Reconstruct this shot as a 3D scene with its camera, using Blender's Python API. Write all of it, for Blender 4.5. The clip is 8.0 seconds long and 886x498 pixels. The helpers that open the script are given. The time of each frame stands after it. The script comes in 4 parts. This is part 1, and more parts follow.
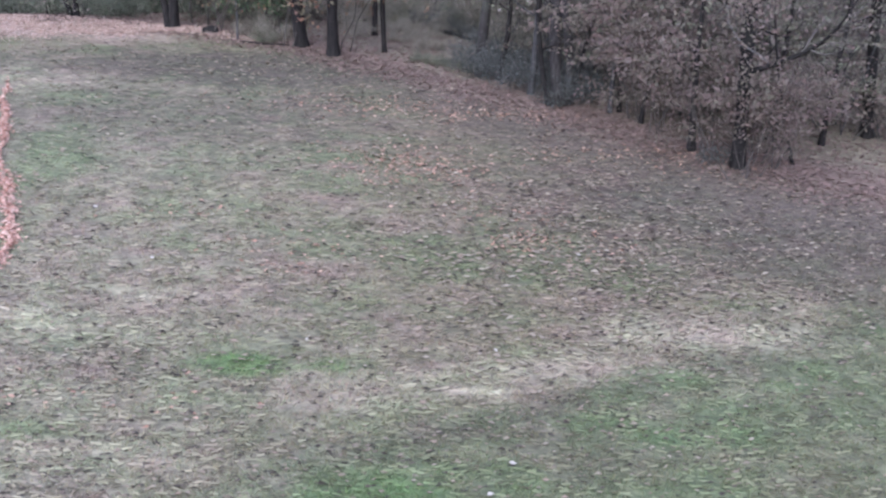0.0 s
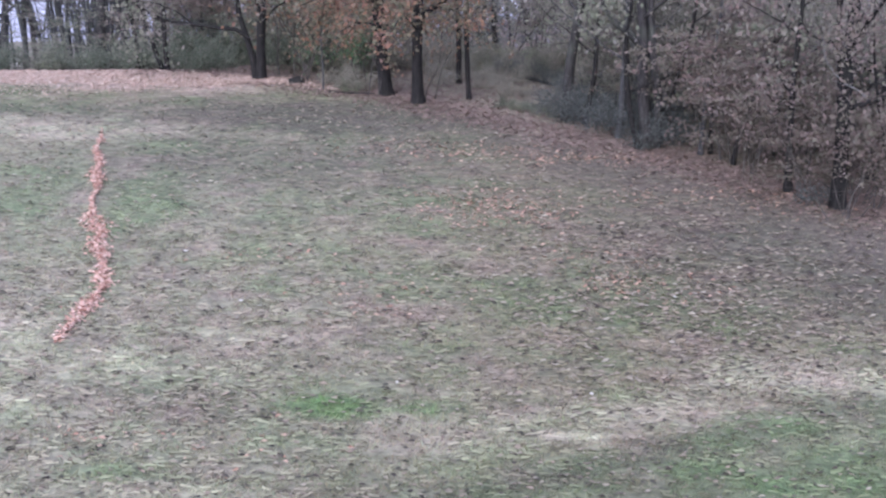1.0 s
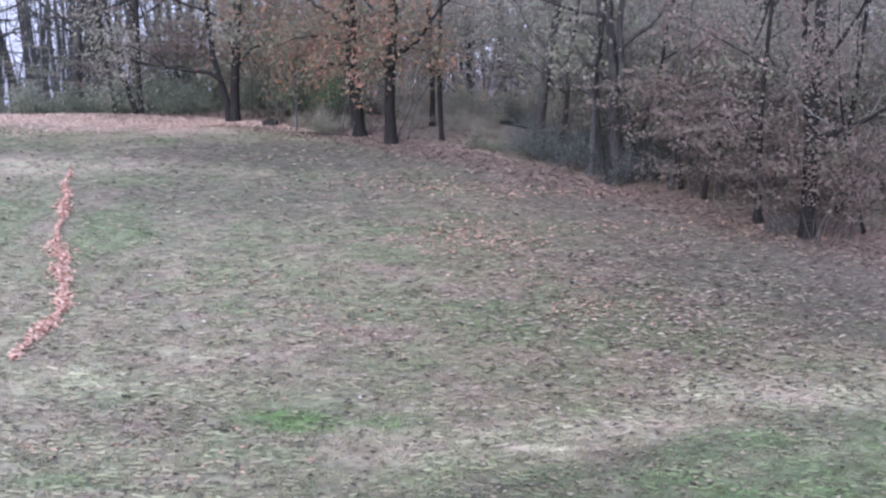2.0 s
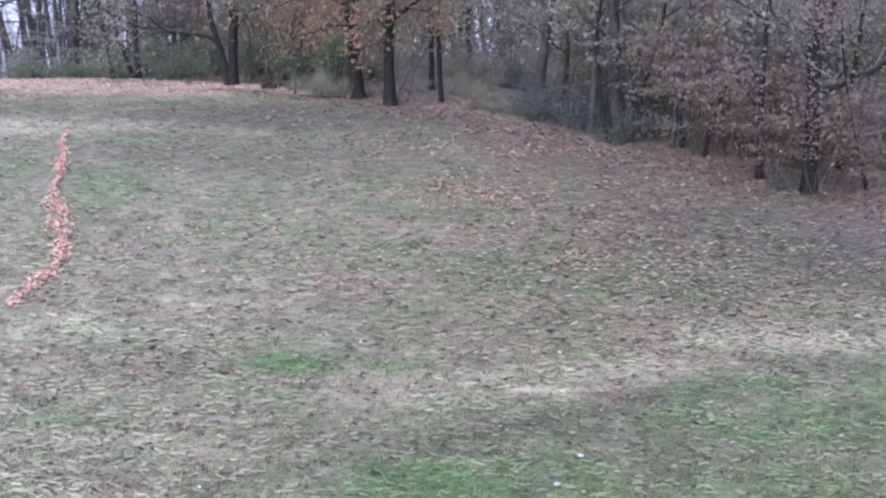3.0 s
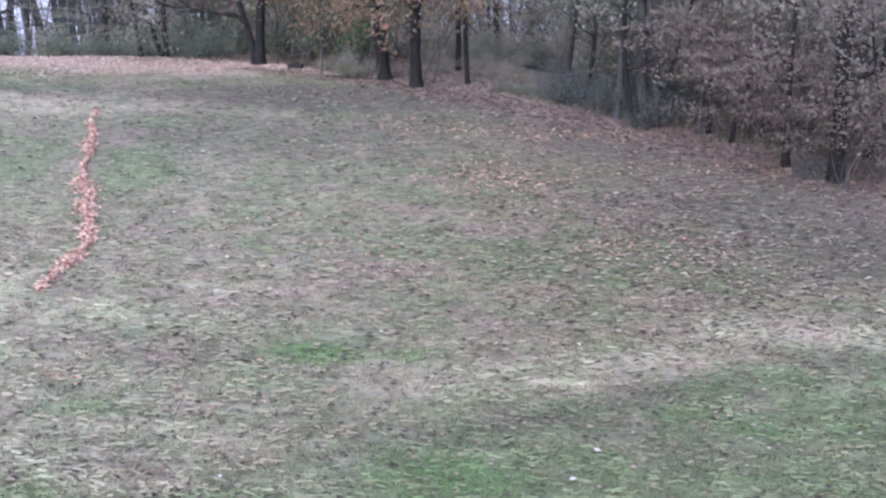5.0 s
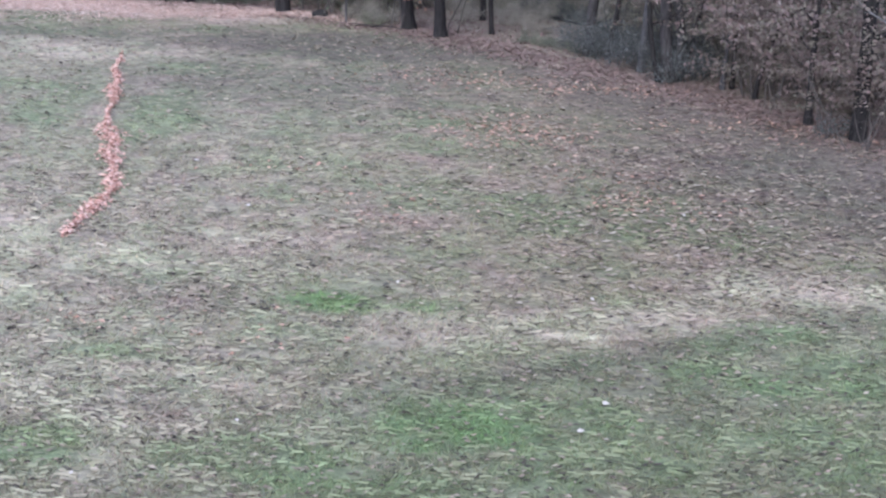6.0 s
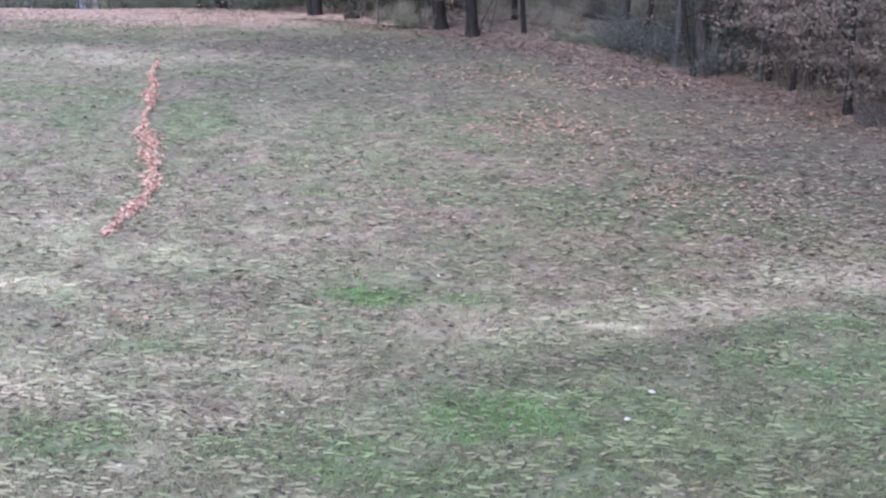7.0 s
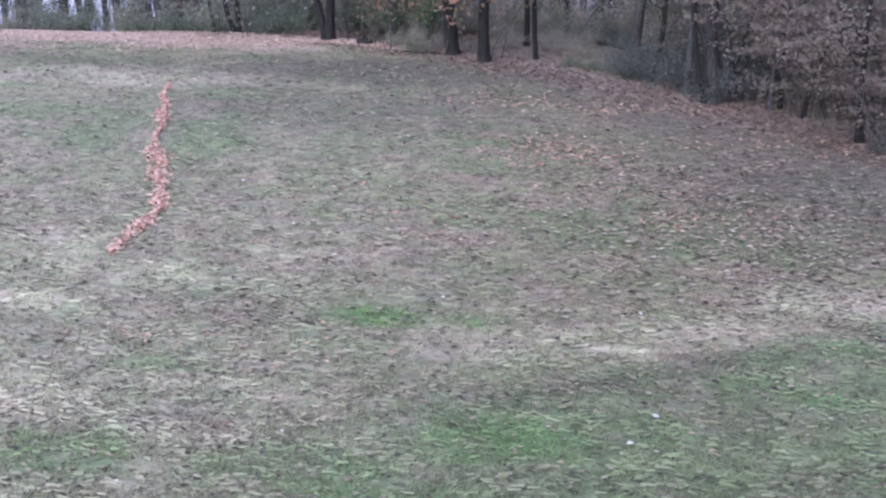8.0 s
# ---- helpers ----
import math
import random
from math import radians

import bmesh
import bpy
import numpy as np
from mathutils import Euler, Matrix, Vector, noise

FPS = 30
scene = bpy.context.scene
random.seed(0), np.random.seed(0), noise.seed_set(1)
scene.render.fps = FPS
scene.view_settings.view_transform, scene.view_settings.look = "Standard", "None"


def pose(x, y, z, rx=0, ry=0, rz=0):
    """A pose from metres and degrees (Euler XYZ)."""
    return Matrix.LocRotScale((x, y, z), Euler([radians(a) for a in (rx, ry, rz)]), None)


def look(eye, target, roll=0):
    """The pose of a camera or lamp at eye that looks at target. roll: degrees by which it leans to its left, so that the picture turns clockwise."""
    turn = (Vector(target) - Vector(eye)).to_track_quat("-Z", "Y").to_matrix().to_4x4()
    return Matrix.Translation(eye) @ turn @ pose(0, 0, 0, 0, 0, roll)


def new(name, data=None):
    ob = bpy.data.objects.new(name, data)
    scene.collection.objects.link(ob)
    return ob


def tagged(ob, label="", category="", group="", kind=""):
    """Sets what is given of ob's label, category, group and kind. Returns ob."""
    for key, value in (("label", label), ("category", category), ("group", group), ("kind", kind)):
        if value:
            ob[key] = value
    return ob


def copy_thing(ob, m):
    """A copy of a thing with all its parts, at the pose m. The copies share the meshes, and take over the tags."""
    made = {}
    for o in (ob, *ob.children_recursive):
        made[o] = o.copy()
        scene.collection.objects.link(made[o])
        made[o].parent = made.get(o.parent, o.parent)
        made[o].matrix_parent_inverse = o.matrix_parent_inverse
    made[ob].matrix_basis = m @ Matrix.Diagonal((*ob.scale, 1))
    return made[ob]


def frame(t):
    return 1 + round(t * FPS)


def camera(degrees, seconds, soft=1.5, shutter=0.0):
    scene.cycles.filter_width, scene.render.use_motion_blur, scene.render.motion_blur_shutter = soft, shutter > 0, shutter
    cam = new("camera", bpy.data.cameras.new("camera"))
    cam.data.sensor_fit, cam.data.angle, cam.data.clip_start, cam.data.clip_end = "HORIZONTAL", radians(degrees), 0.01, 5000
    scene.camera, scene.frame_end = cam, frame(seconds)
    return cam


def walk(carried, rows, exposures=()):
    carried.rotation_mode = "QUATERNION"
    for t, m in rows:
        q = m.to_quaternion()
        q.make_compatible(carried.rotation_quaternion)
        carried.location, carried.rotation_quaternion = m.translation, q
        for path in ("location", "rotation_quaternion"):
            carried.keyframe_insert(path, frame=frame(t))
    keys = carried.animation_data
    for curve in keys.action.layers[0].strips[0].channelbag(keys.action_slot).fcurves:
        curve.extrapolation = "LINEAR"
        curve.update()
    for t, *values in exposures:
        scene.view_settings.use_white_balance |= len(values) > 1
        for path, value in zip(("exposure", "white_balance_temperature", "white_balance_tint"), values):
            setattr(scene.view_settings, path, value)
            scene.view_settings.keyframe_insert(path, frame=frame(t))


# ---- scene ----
# camera: drifts down a little while it hovers over the foot of the slope
cam = camera(45.0, 8.0, soft=2.5)
PATH = [
    (0.0, look((0.001, -0.297, 6.678), (1.972, 18.983, 1.740), 1.40)),
    (0.1, look((0.047, -0.174, 6.753), (2.006, 19.026, 1.510), 1.06)),
    (0.2, look((-0.068, -0.169, 6.637), (1.957, 19.090, 1.637), 0.73)),
    (0.3, look((-0.051, -0.070, 6.680), (1.927, 19.174, 1.607), 0.69)),
    (0.4, look((-0.168, -0.135, 6.621), (1.634, 19.238, 1.988), 0.13)),
    (0.5, look((-0.135, -0.141, 6.527), (1.536, 19.278, 2.044), 0.13)),
    (0.6, look((-0.104, -0.085, 6.557), (1.469, 19.333, 2.032), 0.07)),
    (0.7, look((-0.211, -0.076, 6.441), (1.159, 19.425, 2.218), -0.15)),
    (0.8, look((-0.183, -0.011, 6.404), (0.796, 19.489, 2.067), -0.60)),
    (0.9, look((-0.108, -0.027, 6.406), (0.448, 19.548, 2.345), -0.15)),
    (1.0, look((-0.131, 0.005, 6.420), (0.348, 19.600, 2.442), 0.08)),
    (1.1, look((-0.120, -0.002, 6.346), (0.242, 19.627, 2.530), 0.15)),
    (1.2, look((-0.039, 0.034, 6.270), (0.033, 19.711, 2.686), 0.17)),
    (1.3, look((-0.034, 0.040, 6.191), (-0.004, 19.736, 2.717), 0.14)),
    (1.4, look((0.010, 0.051, 6.002), (0.011, 19.775, 2.695), -0.22)),
    (1.5, look((0.013, 0.003, 6.010), (0.011, 19.728, 2.707), -0.20)),
    (1.6, look((0.015, 0.057, 5.986), (0.010, 19.784, 2.696), -0.22)),
    (1.7, look((0.010, 0.059, 5.906), (0.160, 19.805, 2.733), -0.33)),
    (1.8, look((-0.042, 0.070, 5.829), (0.432, 19.876, 3.088), -0.91)),
    (1.9, look((-0.038, 0.056, 5.797), (0.521, 19.867, 3.116), -0.80)),
    (2.0, look((0.098, 0.022, 5.729), (0.928, 19.811, 2.949), 0.13)),
    (2.1, look((0.010, 0.029, 5.674), (1.205, 19.760, 2.636), 0.38)),
    (2.2, look((-0.005, -0.000, 5.489), (1.349, 19.680, 2.196), 0.10)),
    (3.3, look((0.102, 0.060, 5.266), (0.638, 19.805, 2.131), 0.13)),
    (3.4, look((0.102, 0.053, 5.305), (0.545, 19.793, 2.126), 0.25)),
    (3.5, look((0.087, 0.071, 5.306), (0.440, 19.807, 2.092), 0.34)),
    (3.6, look((0.109, 0.050, 5.317), (0.376, 19.782, 2.069), 0.24)),
    (3.7, look((0.110, 0.049, 5.319), (0.375, 19.782, 2.069), 0.23)),
    (3.8, look((0.118, 0.044, 5.372), (0.230, 19.766, 2.051), 0.09)),
    (3.9, look((0.078, 0.116, 5.446), (0.158, 19.817, 2.003), 0.33)),
    (4.0, look((0.049, 0.063, 5.368), (0.008, 19.787, 2.058), 0.01)),
    (4.1, look((0.008, 0.141, 5.356), (-0.106, 19.867, 2.060), 0.17)),
    (4.2, look((-0.071, 0.177, 5.489), (-0.175, 19.879, 2.052), 0.21)),
    (4.3, look((0.138, 0.097, 5.479), (0.093, 19.833, 2.239), -0.17)),
    (4.4, look((0.095, 0.110, 5.440), (0.275, 19.840, 2.172), 0.09)),
    (4.5, look((0.141, 0.093, 5.410), (0.346, 19.825, 2.156), 0.04)),
    (4.6, look((0.164, 0.041, 5.436), (0.471, 19.753, 2.070), 0.09)),
    (4.7, look((0.121, 0.063, 5.449), (0.487, 19.771, 2.067), 0.09)),
    (5.8, look((0.280, -0.174, 5.607), (0.403, 19.266, 0.909), 1.39)),
    (5.9, look((0.274, -0.150, 5.584), (0.328, 19.289, 0.884), 1.13)),
    (6.0, look((0.237, -0.148, 5.589), (0.151, 19.316, 0.991), 1.26)),
    (6.1, look((0.242, -0.139, 5.638), (0.144, 19.309, 0.975), 1.17)),
    (6.2, look((0.264, -0.107, 5.568), (0.107, 19.369, 1.023), 1.11)),
    (6.3, look((0.264, -0.107, 5.567), (0.107, 19.369, 1.023), 1.11)),
    (6.4, look((0.264, -0.107, 5.566), (0.107, 19.369, 1.023), 1.11)),
    (6.5, look((0.246, -0.128, 5.595), (0.031, 19.351, 1.063), 1.25)),
    (6.6, look((0.308, -0.116, 5.483), (-0.159, 19.427, 1.255), 1.01)),
    (6.7, look((0.324, -0.110, 5.605), (-0.238, 19.425, 1.353), 1.26)),
    (6.8, look((0.367, -0.097, 5.593), (-0.268, 19.465, 1.478), 1.52)),
    (6.9, look((0.344, -0.134, 5.472), (-0.316, 19.438, 1.408), 1.33)),
    (7.0, look((0.134, -0.147, 5.411), (-0.552, 19.331, 0.923), -0.13)),
    (7.1, look((0.146, -0.143, 5.410), (-0.557, 19.335, 0.925), -0.21)),
    (7.2, look((0.171, -0.141, 5.371), (-0.755, 19.314, 0.825), -0.15)),
    (7.3, look((0.243, -0.131, 5.410), (-0.800, 19.295, 0.771), 0.28)),
    (7.4, look((0.323, -0.118, 5.389), (-0.766, 19.329, 0.846), 0.44)),
    (7.5, look((0.281, -0.142, 5.383), (-0.686, 19.318, 0.868), 0.56)),
    (7.6, look((0.257, -0.079, 5.458), (-0.626, 19.404, 1.030), 0.67)),
    (7.7, look((0.233, -0.106, 5.394), (-0.628, 19.435, 1.219), 0.65)),
    (7.8, look((0.231, -0.109, 5.341), (-0.698, 19.460, 1.322), 0.45)),
    (7.9, look((0.231, -0.109, 5.341), (-0.698, 19.461, 1.322), 0.45)),
    (8.0, look((0.232, -0.112, 5.315), (-0.700, 19.466, 1.334), 0.47)),
]
walk(cam, PATH, exposures=[(0.0, 0.92, 5870, 10), (1.5, 0.95, 5870, 9.6), (2.2, 0.97, 5850, 8.6), (3.3, 1.0, 5780, 8.2), (4.7, 1.0, 5780, 8.2), (5.8, 1.0, 5830, 8.2), (7.0, 0.975, 5820, 8.0), (7.5, 0.885, 5740, 8.8), (8.0, 0.89, 5690, 10.2)])

# world and light: an overcast late autumn afternoon
SUN_EL, SUN_ROT = radians(31), radians(205)
world = bpy.data.worlds.new("overcast_sky")
scene.world = world
world.use_nodes = True
wn, wl = world.node_tree.nodes, world.node_tree.links
back = wn["Background"]
sky = wn.new("ShaderNodeTexSky")
sky.sky_type, sky.sun_disc, sky.sun_elevation, sky.sun_rotation = "NISHITA", False, SUN_EL, SUN_ROT
sky.air_density, sky.dust_density, sky.ozone_density = 1.0, 3.0, 1.5
pale = wn.new("ShaderNodeHueSaturation")
pale.inputs["Saturation"].default_value = 0.6
wl.new(sky.outputs[0], pale.inputs["Color"])
cloud = wn.new("ShaderNodeMix")
cloud.data_type = "RGBA"
cloud.inputs[0].default_value = 0.7
wl.new(pale.outputs[0], cloud.inputs[6])
cloud.inputs[7].default_value = (3.95, 3.95, 5.9, 1)
wl.new(cloud.outputs[2], back.inputs[0])
back.inputs[1].default_value = 0.148
lamp = bpy.data.lights.new("sun", "SUN")
lamp.energy, lamp.angle, lamp.color = 1.85, radians(70), (1.0, 0.97, 0.94)
sun = new("sun", lamp)
sun.matrix_world = look((-17, -21.5, 26), (0, 15, 2))


# ---- numbers and noise ----
rng = np.random.default_rng(7)


def lattice(ix, iy, seed):
    h = (ix.astype(np.int64) * 374761393 + iy.astype(np.int64) * 668265263 + seed * 974711) & 0x7FFFFFFF
    h = ((h ^ (h >> 13)) * 1274126177) & 0x7FFFFFFF
    return ((h ^ (h >> 16)) & 0xFFFF) / 65535.0


def vnoise(x, y, seed=0):
    """Smooth value noise from 0 to 1."""
    ix, iy = np.floor(x), np.floor(y)
    fx, fy = x - ix, y - iy
    fx, fy = fx * fx * (3 - 2 * fx), fy * fy * (3 - 2 * fy)
    a, b = lattice(ix, iy, seed), lattice(ix + 1, iy, seed)
    c, d = lattice(ix, iy + 1, seed), lattice(ix + 1, iy + 1, seed)
    return (a * (1 - fx) + b * fx) * (1 - fy) + (c * (1 - fx) + d * fx) * fy


def fbm(x, y, seed=0, octaves=4):
    total, amp, s = 0 * x, 0.5, 0.0
    for k in range(octaves):
        total, s = total + amp * vnoise(x * 2**k, y * 2**k, seed + k * 17), s + amp
        amp *= 0.55
    return total / s


def step(a, b, v):
    u = np.clip((v - a) / (b - a), 0, 1)
    return u * u * (3 - 2 * u)


def height(x, y):
    """The hillside: it climbs away from the camera to a crest and falls behind it on the open side."""
    x, y = np.asarray(x, float), np.asarray(y, float)
    u = np.clip((y - 20) / 10, -2.2, 2.3)
    v = np.clip(x, -26, 26) / 10
    z = 6 + (-2.9018) + (-0.2985) * v + (1.7203) * u + (0.0251) * v * v + (0.1274) * u * v + (-0.1552) * u * u + (-0.0359) * u**3
    brow = np.interp(x, [-30, -13, -8, -4, 6], [32.6, 32.9, 34.0, 36.2, 41.0])
    fall = np.clip(y - brow, 0, 120) * 0.11 * (1 - step(-5, 6, x))
    rise = np.clip(y - 41, 0, 60) * 0.03 * step(-2, 10, x)
    return z - fall + rise


def edge_y(x):
    """Where the lawn ends and the woods begin."""
    return np.interp(x, [-40, -14, -6, -2, 1, 3.5, 6, 9, 14, 40], [38, 35.5, 33.2, 30.6, 28.0, 25.4, 23.0, 20.2, 17.5, 8.0])


def ground_at(x, y):
    return float(height(x, y))


# tones of the lawn: dead, green, brown and bare turf, and painted tree shade (x, y, radius x, radius y, weight)
DRY = [(5.2, 13.9, 2.0, 0.45, 0.6), (-5.5, 12.65, 0.8, 0.35, 1.0), (-4.6, 13.7, 1.2, 0.45, 0.6), (-2.2, 14.4, 1.0, 0.4, 0.45),
       (1.8, 12.2, 0.5, 0.12, 0.9), (0.2, 12.3, 1.6, 0.5, 0.3), (-2.5, 10.75, 1.1, 0.3, 0.45), (-3.3, 9.85, 1.0, 0.2, 0.5), (0.1, 11.9, 1.0, 0.3, 0.35), (-9.5, 25.5, 4.0, 1.6, 0.5), (-4.9, 10.3, 1.5, 0.6, 0.75), (-6.5, 14.6, 1.2, 0.5, 0.4), (2.8, 12.7, 2.2, 0.35, 0.3)]
GREEN = [(-1.25, 12.7, 0.75, 0.32, 1.0), (0.0, 12.75, 0.5, 0.2, 0.5), (0.35, 10.15, 1.2, 0.5, 0.9), (-8.7, 21.6, 1.8, 0.9, 0.6), (-5.3, 20.2, 0.9, 2.2, 0.6), (-7.4, 20.3, 0.8, 2.0, 0.5), (-5.7, 24.0, 1.0, 0.8, 0.4),
         (3.0, 11.6, 0.9, 0.25, 0.6), (4.3, 12.6, 1.0, 0.3, 0.6), (4.25, 11.4, 0.9, 0.4, 0.6), (3.5, 12.2, 0.6, 0.15, 0.4), (-3.9, 9.4, 1.1, 0.5, 0.85), (-2.8, 10.6, 0.6, 0.25, 0.45), (-3.5, 11.2, 0.6, 0.25, 0.5),
         (-0.2, 19.2, 0.9, 0.6, 0.4), (-1.8, 9.4, 1.3, 0.35, 0.75), (1.85, 10.4, 0.7, 0.35, 0.5), (1.1, 10.6, 0.5, 0.25, 0.5), (1.6, 14.3, 0.6, 0.35, 0.4), (-0.6, 9.0, 1.2, 0.4, 0.6)]
VIVID = [(-1.3, 12.75, 0.5, 0.22, 0.65), (-0.9, 12.5, 0.35, 0.15, 0.5), (0.7, 10.1, 0.9, 0.3, 0.3), (-0.2, 12.7, 0.4, 0.12, 0.4), (-3.9, 9.4, 0.8, 0.3, 0.25), (1.7, 9.8, 1.1, 0.35, 0.25), (-1.0, 9.1, 1.0, 0.25, 0.22)]
BARE = [(-5.6, 12.65, 0.75, 0.3, 1.0), (-5.7, 14.3, 0.9, 0.8, 0.4), (5.6, 13.6, 1.7, 0.5, 0.3), (3.6, 12.9, 1.4, 0.3, 0.3), (1.8, 12.2, 0.5, 0.1, 0.9)]
# no turf of its own: shade under and beside the trees, put into the colour
TREE_SHADE = [(-2.2, 27.4, 5.5, 2.6, 1.0), (-3.2, 23.0, 5.0, 2.4, 0.6), (-9.0, 27.3, 4.0, 1.2, 0.5), (7.5, 18.6, 3.5, 2.0, 0.9), (9.0, 16.8, 4.0, 2.6, 0.9), (6.0, 16.6, 2.0, 1.0, 0.5)]
BROWN = [(-3.1, 12.6, 1.3, 0.5, 0.4), (-4.6, 11.6, 1.0, 0.35, 0.4), (2.0, 11.4, 2.2, 0.3, 0.4), (1.5, 13.7, 0.9, 0.3, 0.5), (-0.7, 15.2, 1.2, 0.4, 0.35), (6.0, 19.0, 4.0, 2.2, 0.7), (8.0, 18.2, 2.6, 1.6, 0.9),
         (3.0, 10.9, 1.5, 0.4, 0.3), (-7.0, 15.5, 1.6, 0.9, 0.4), (2.5, 24.6, 4.5, 1.0, 0.6), (-2.0, 27.5, 4.0, 1.6, 0.3)]


def spots(rows, x, y, seed):
    total = 0 * x
    wob = 0.8 * (fbm(x * 1.7, y * 1.7, seed, 3) - 0.5)
    for cx, cy, rx, ry, w in rows:
        d = np.sqrt(((x - cx) / rx) ** 2 + ((y - cy) / ry) ** 2) + wob
        total = np.maximum(total, w * (1 - step(0.45, 1.15, d)))
    return total


def blend(base, colour, w):
    return base * (1 - w[:, None]) + np.array(colour) * w[:, None]


def tone(x, y):
    """Base colour of the turf or the forest floor at places of the plan, with tree shade painted in."""
    n1, n2, n3 = fbm(x * 0.35, y * 0.55, 3), fbm(x * 1.3, y * 2.2, 11), fbm(x * 4.5, y * 7.5, 29, 3)
    c = np.tile(np.array((0.2, 0.187, 0.14)), (len(x), 1))
    c = blend(c, (0.13, 0.16, 0.1), np.clip((n1 - 0.36) * 3.0, 0, 0.75))
    c = blend(c, (0.26, 0.222, 0.19), np.clip((n2 - 0.48) * 2.6, 0, 0.65))
    c = blend(c, (0.16, 0.13, 0.122), np.clip((0.46 - n2) * 2.6, 0, 0.55))
    n4 = fbm(x * 0.8, y * 1.1, 131, 3)
    c = blend(c, (0.258, 0.21, 0.188), np.clip((n4 - 0.48) * 3.4, 0, 0.55))
    c = blend(c, (0.17, 0.185, 0.125), np.clip((0.46 - n4) * 3.4, 0, 0.55))
    # lower turf, greener, below an old mowing line
    line = 11.85 + 0.43 * (x - 1.75) + 0.25 * (n1 - 0.5)
    low = step(0.15, -0.5, y - line) * step(-5.5, -2.0, x + 0.4 * (y - 9))
    c = blend(c, (0.14, 0.172, 0.115), low * 0.5)
    c = blend(c, (0.29, 0.265, 0.22), np.exp(-(((y - line - 0.65) / 0.55) ** 2)) * step(-3, 3, x) * (0.15 + 0.55 * n2))
    c = blend(c, (0.105, 0.115, 0.09), np.exp(-(((y - line + 0.3) / 0.28) ** 2)) * step(-2.5, 0.5, x) * 0.45)
    c = blend(c, (0.36, 0.335, 0.29), (0.58 + 0.12 * step(13, 10, y)) * step(3.0, -7.0, x) * step(30, 22, y) * (1 - 0.4 * step(15, 18, y)))
    # shading from the woods on the right, darkened into the turf colour
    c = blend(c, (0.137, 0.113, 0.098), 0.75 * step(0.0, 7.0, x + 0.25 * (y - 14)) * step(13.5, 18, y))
    # patches of dead, brown and bare turf
    c = blend(c, (0.40, 0.37, 0.315), spots(DRY, x, y, 41) * 0.9)
    c = blend(c, (0.155, 0.125, 0.12), spots(BROWN, x, y, 43) * 0.5)
    c = blend(c, (0.42, 0.385, 0.325), spots(BARE, x, y, 59) * 0.75)
    # tree shade painted over the turf, then the green patches
    c = blend(c, (0.118, 0.108, 0.096), spots(TREE_SHADE, x, y, 53) * 0.9)
    c = blend(c, (0.10, 0.175, 0.08), spots(GREEN, x, y, 47) * (0.3 + 0.6 * n3))
    c = blend(c, (0.11, 0.21, 0.07), spots(VIVID, x, y, 149) * (0.3 + 0.5 * n3))
    c = c * (0.67 + 0.64 * n3)[:, None]
    n5 = 2 * fbm(x * 2.0, y * 3.2, 151, 3) - 1
    c = c * (1 + n5[:, None] * np.array((0.09, -0.05, 0.08)))
    c = c * np.array((0.99, 1.0, 0.905)) * 0.95
    # faded leaf mould under the drift on the crest
    c = blend(c, (0.42, 0.33, 0.29), 0.8 * step(29.6, 31.4, y + 1.6 * (n2 - 0.5) + 0.10 * (x + 8)) * step(-3.4, -5.6, x) * step(35.4, 33.6, y))
    # shade at the foot of the woods, painted as a dark strip of turf
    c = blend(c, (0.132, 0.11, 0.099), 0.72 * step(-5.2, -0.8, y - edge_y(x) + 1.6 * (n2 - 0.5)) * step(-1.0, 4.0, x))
    # forest floor
    w = step(-1.7, 1.2, y - edge_y(x) + 1.6 * (n2 - 0.5))
    c = blend(c, (0.22, 0.165, 0.148), w * 0.9)
    c = blend(c, (0.225, 0.205, 0.16), step(0.6, 2.6, y - edge_y(x) + 2.4 * (n1 - 0.5)) * 0.9)
    return np.clip(c, 0.01, 0.8)


# ---- materials ----
def material(name, rough=0.9):
    m = bpy.data.materials.new(name)
    m.use_nodes = True
    n, l = m.node_tree.nodes, m.node_tree.links
    b = n["Principled BSDF"]
    b.inputs["Roughness"].default_value = rough
    b.inputs["Specular IOR Level"].default_value = 0.25
    return m, n, l, b


def ramp(n, stops):
    r = n.new("ShaderNodeValToRGB")
    e = r.color_ramp.elements
    while len(e) < len(stops):
        e.new(0.5)
    for k, (p, c) in enumerate(stops):
        e[k].position, e[k].color = p, (*c, 1)
    return r


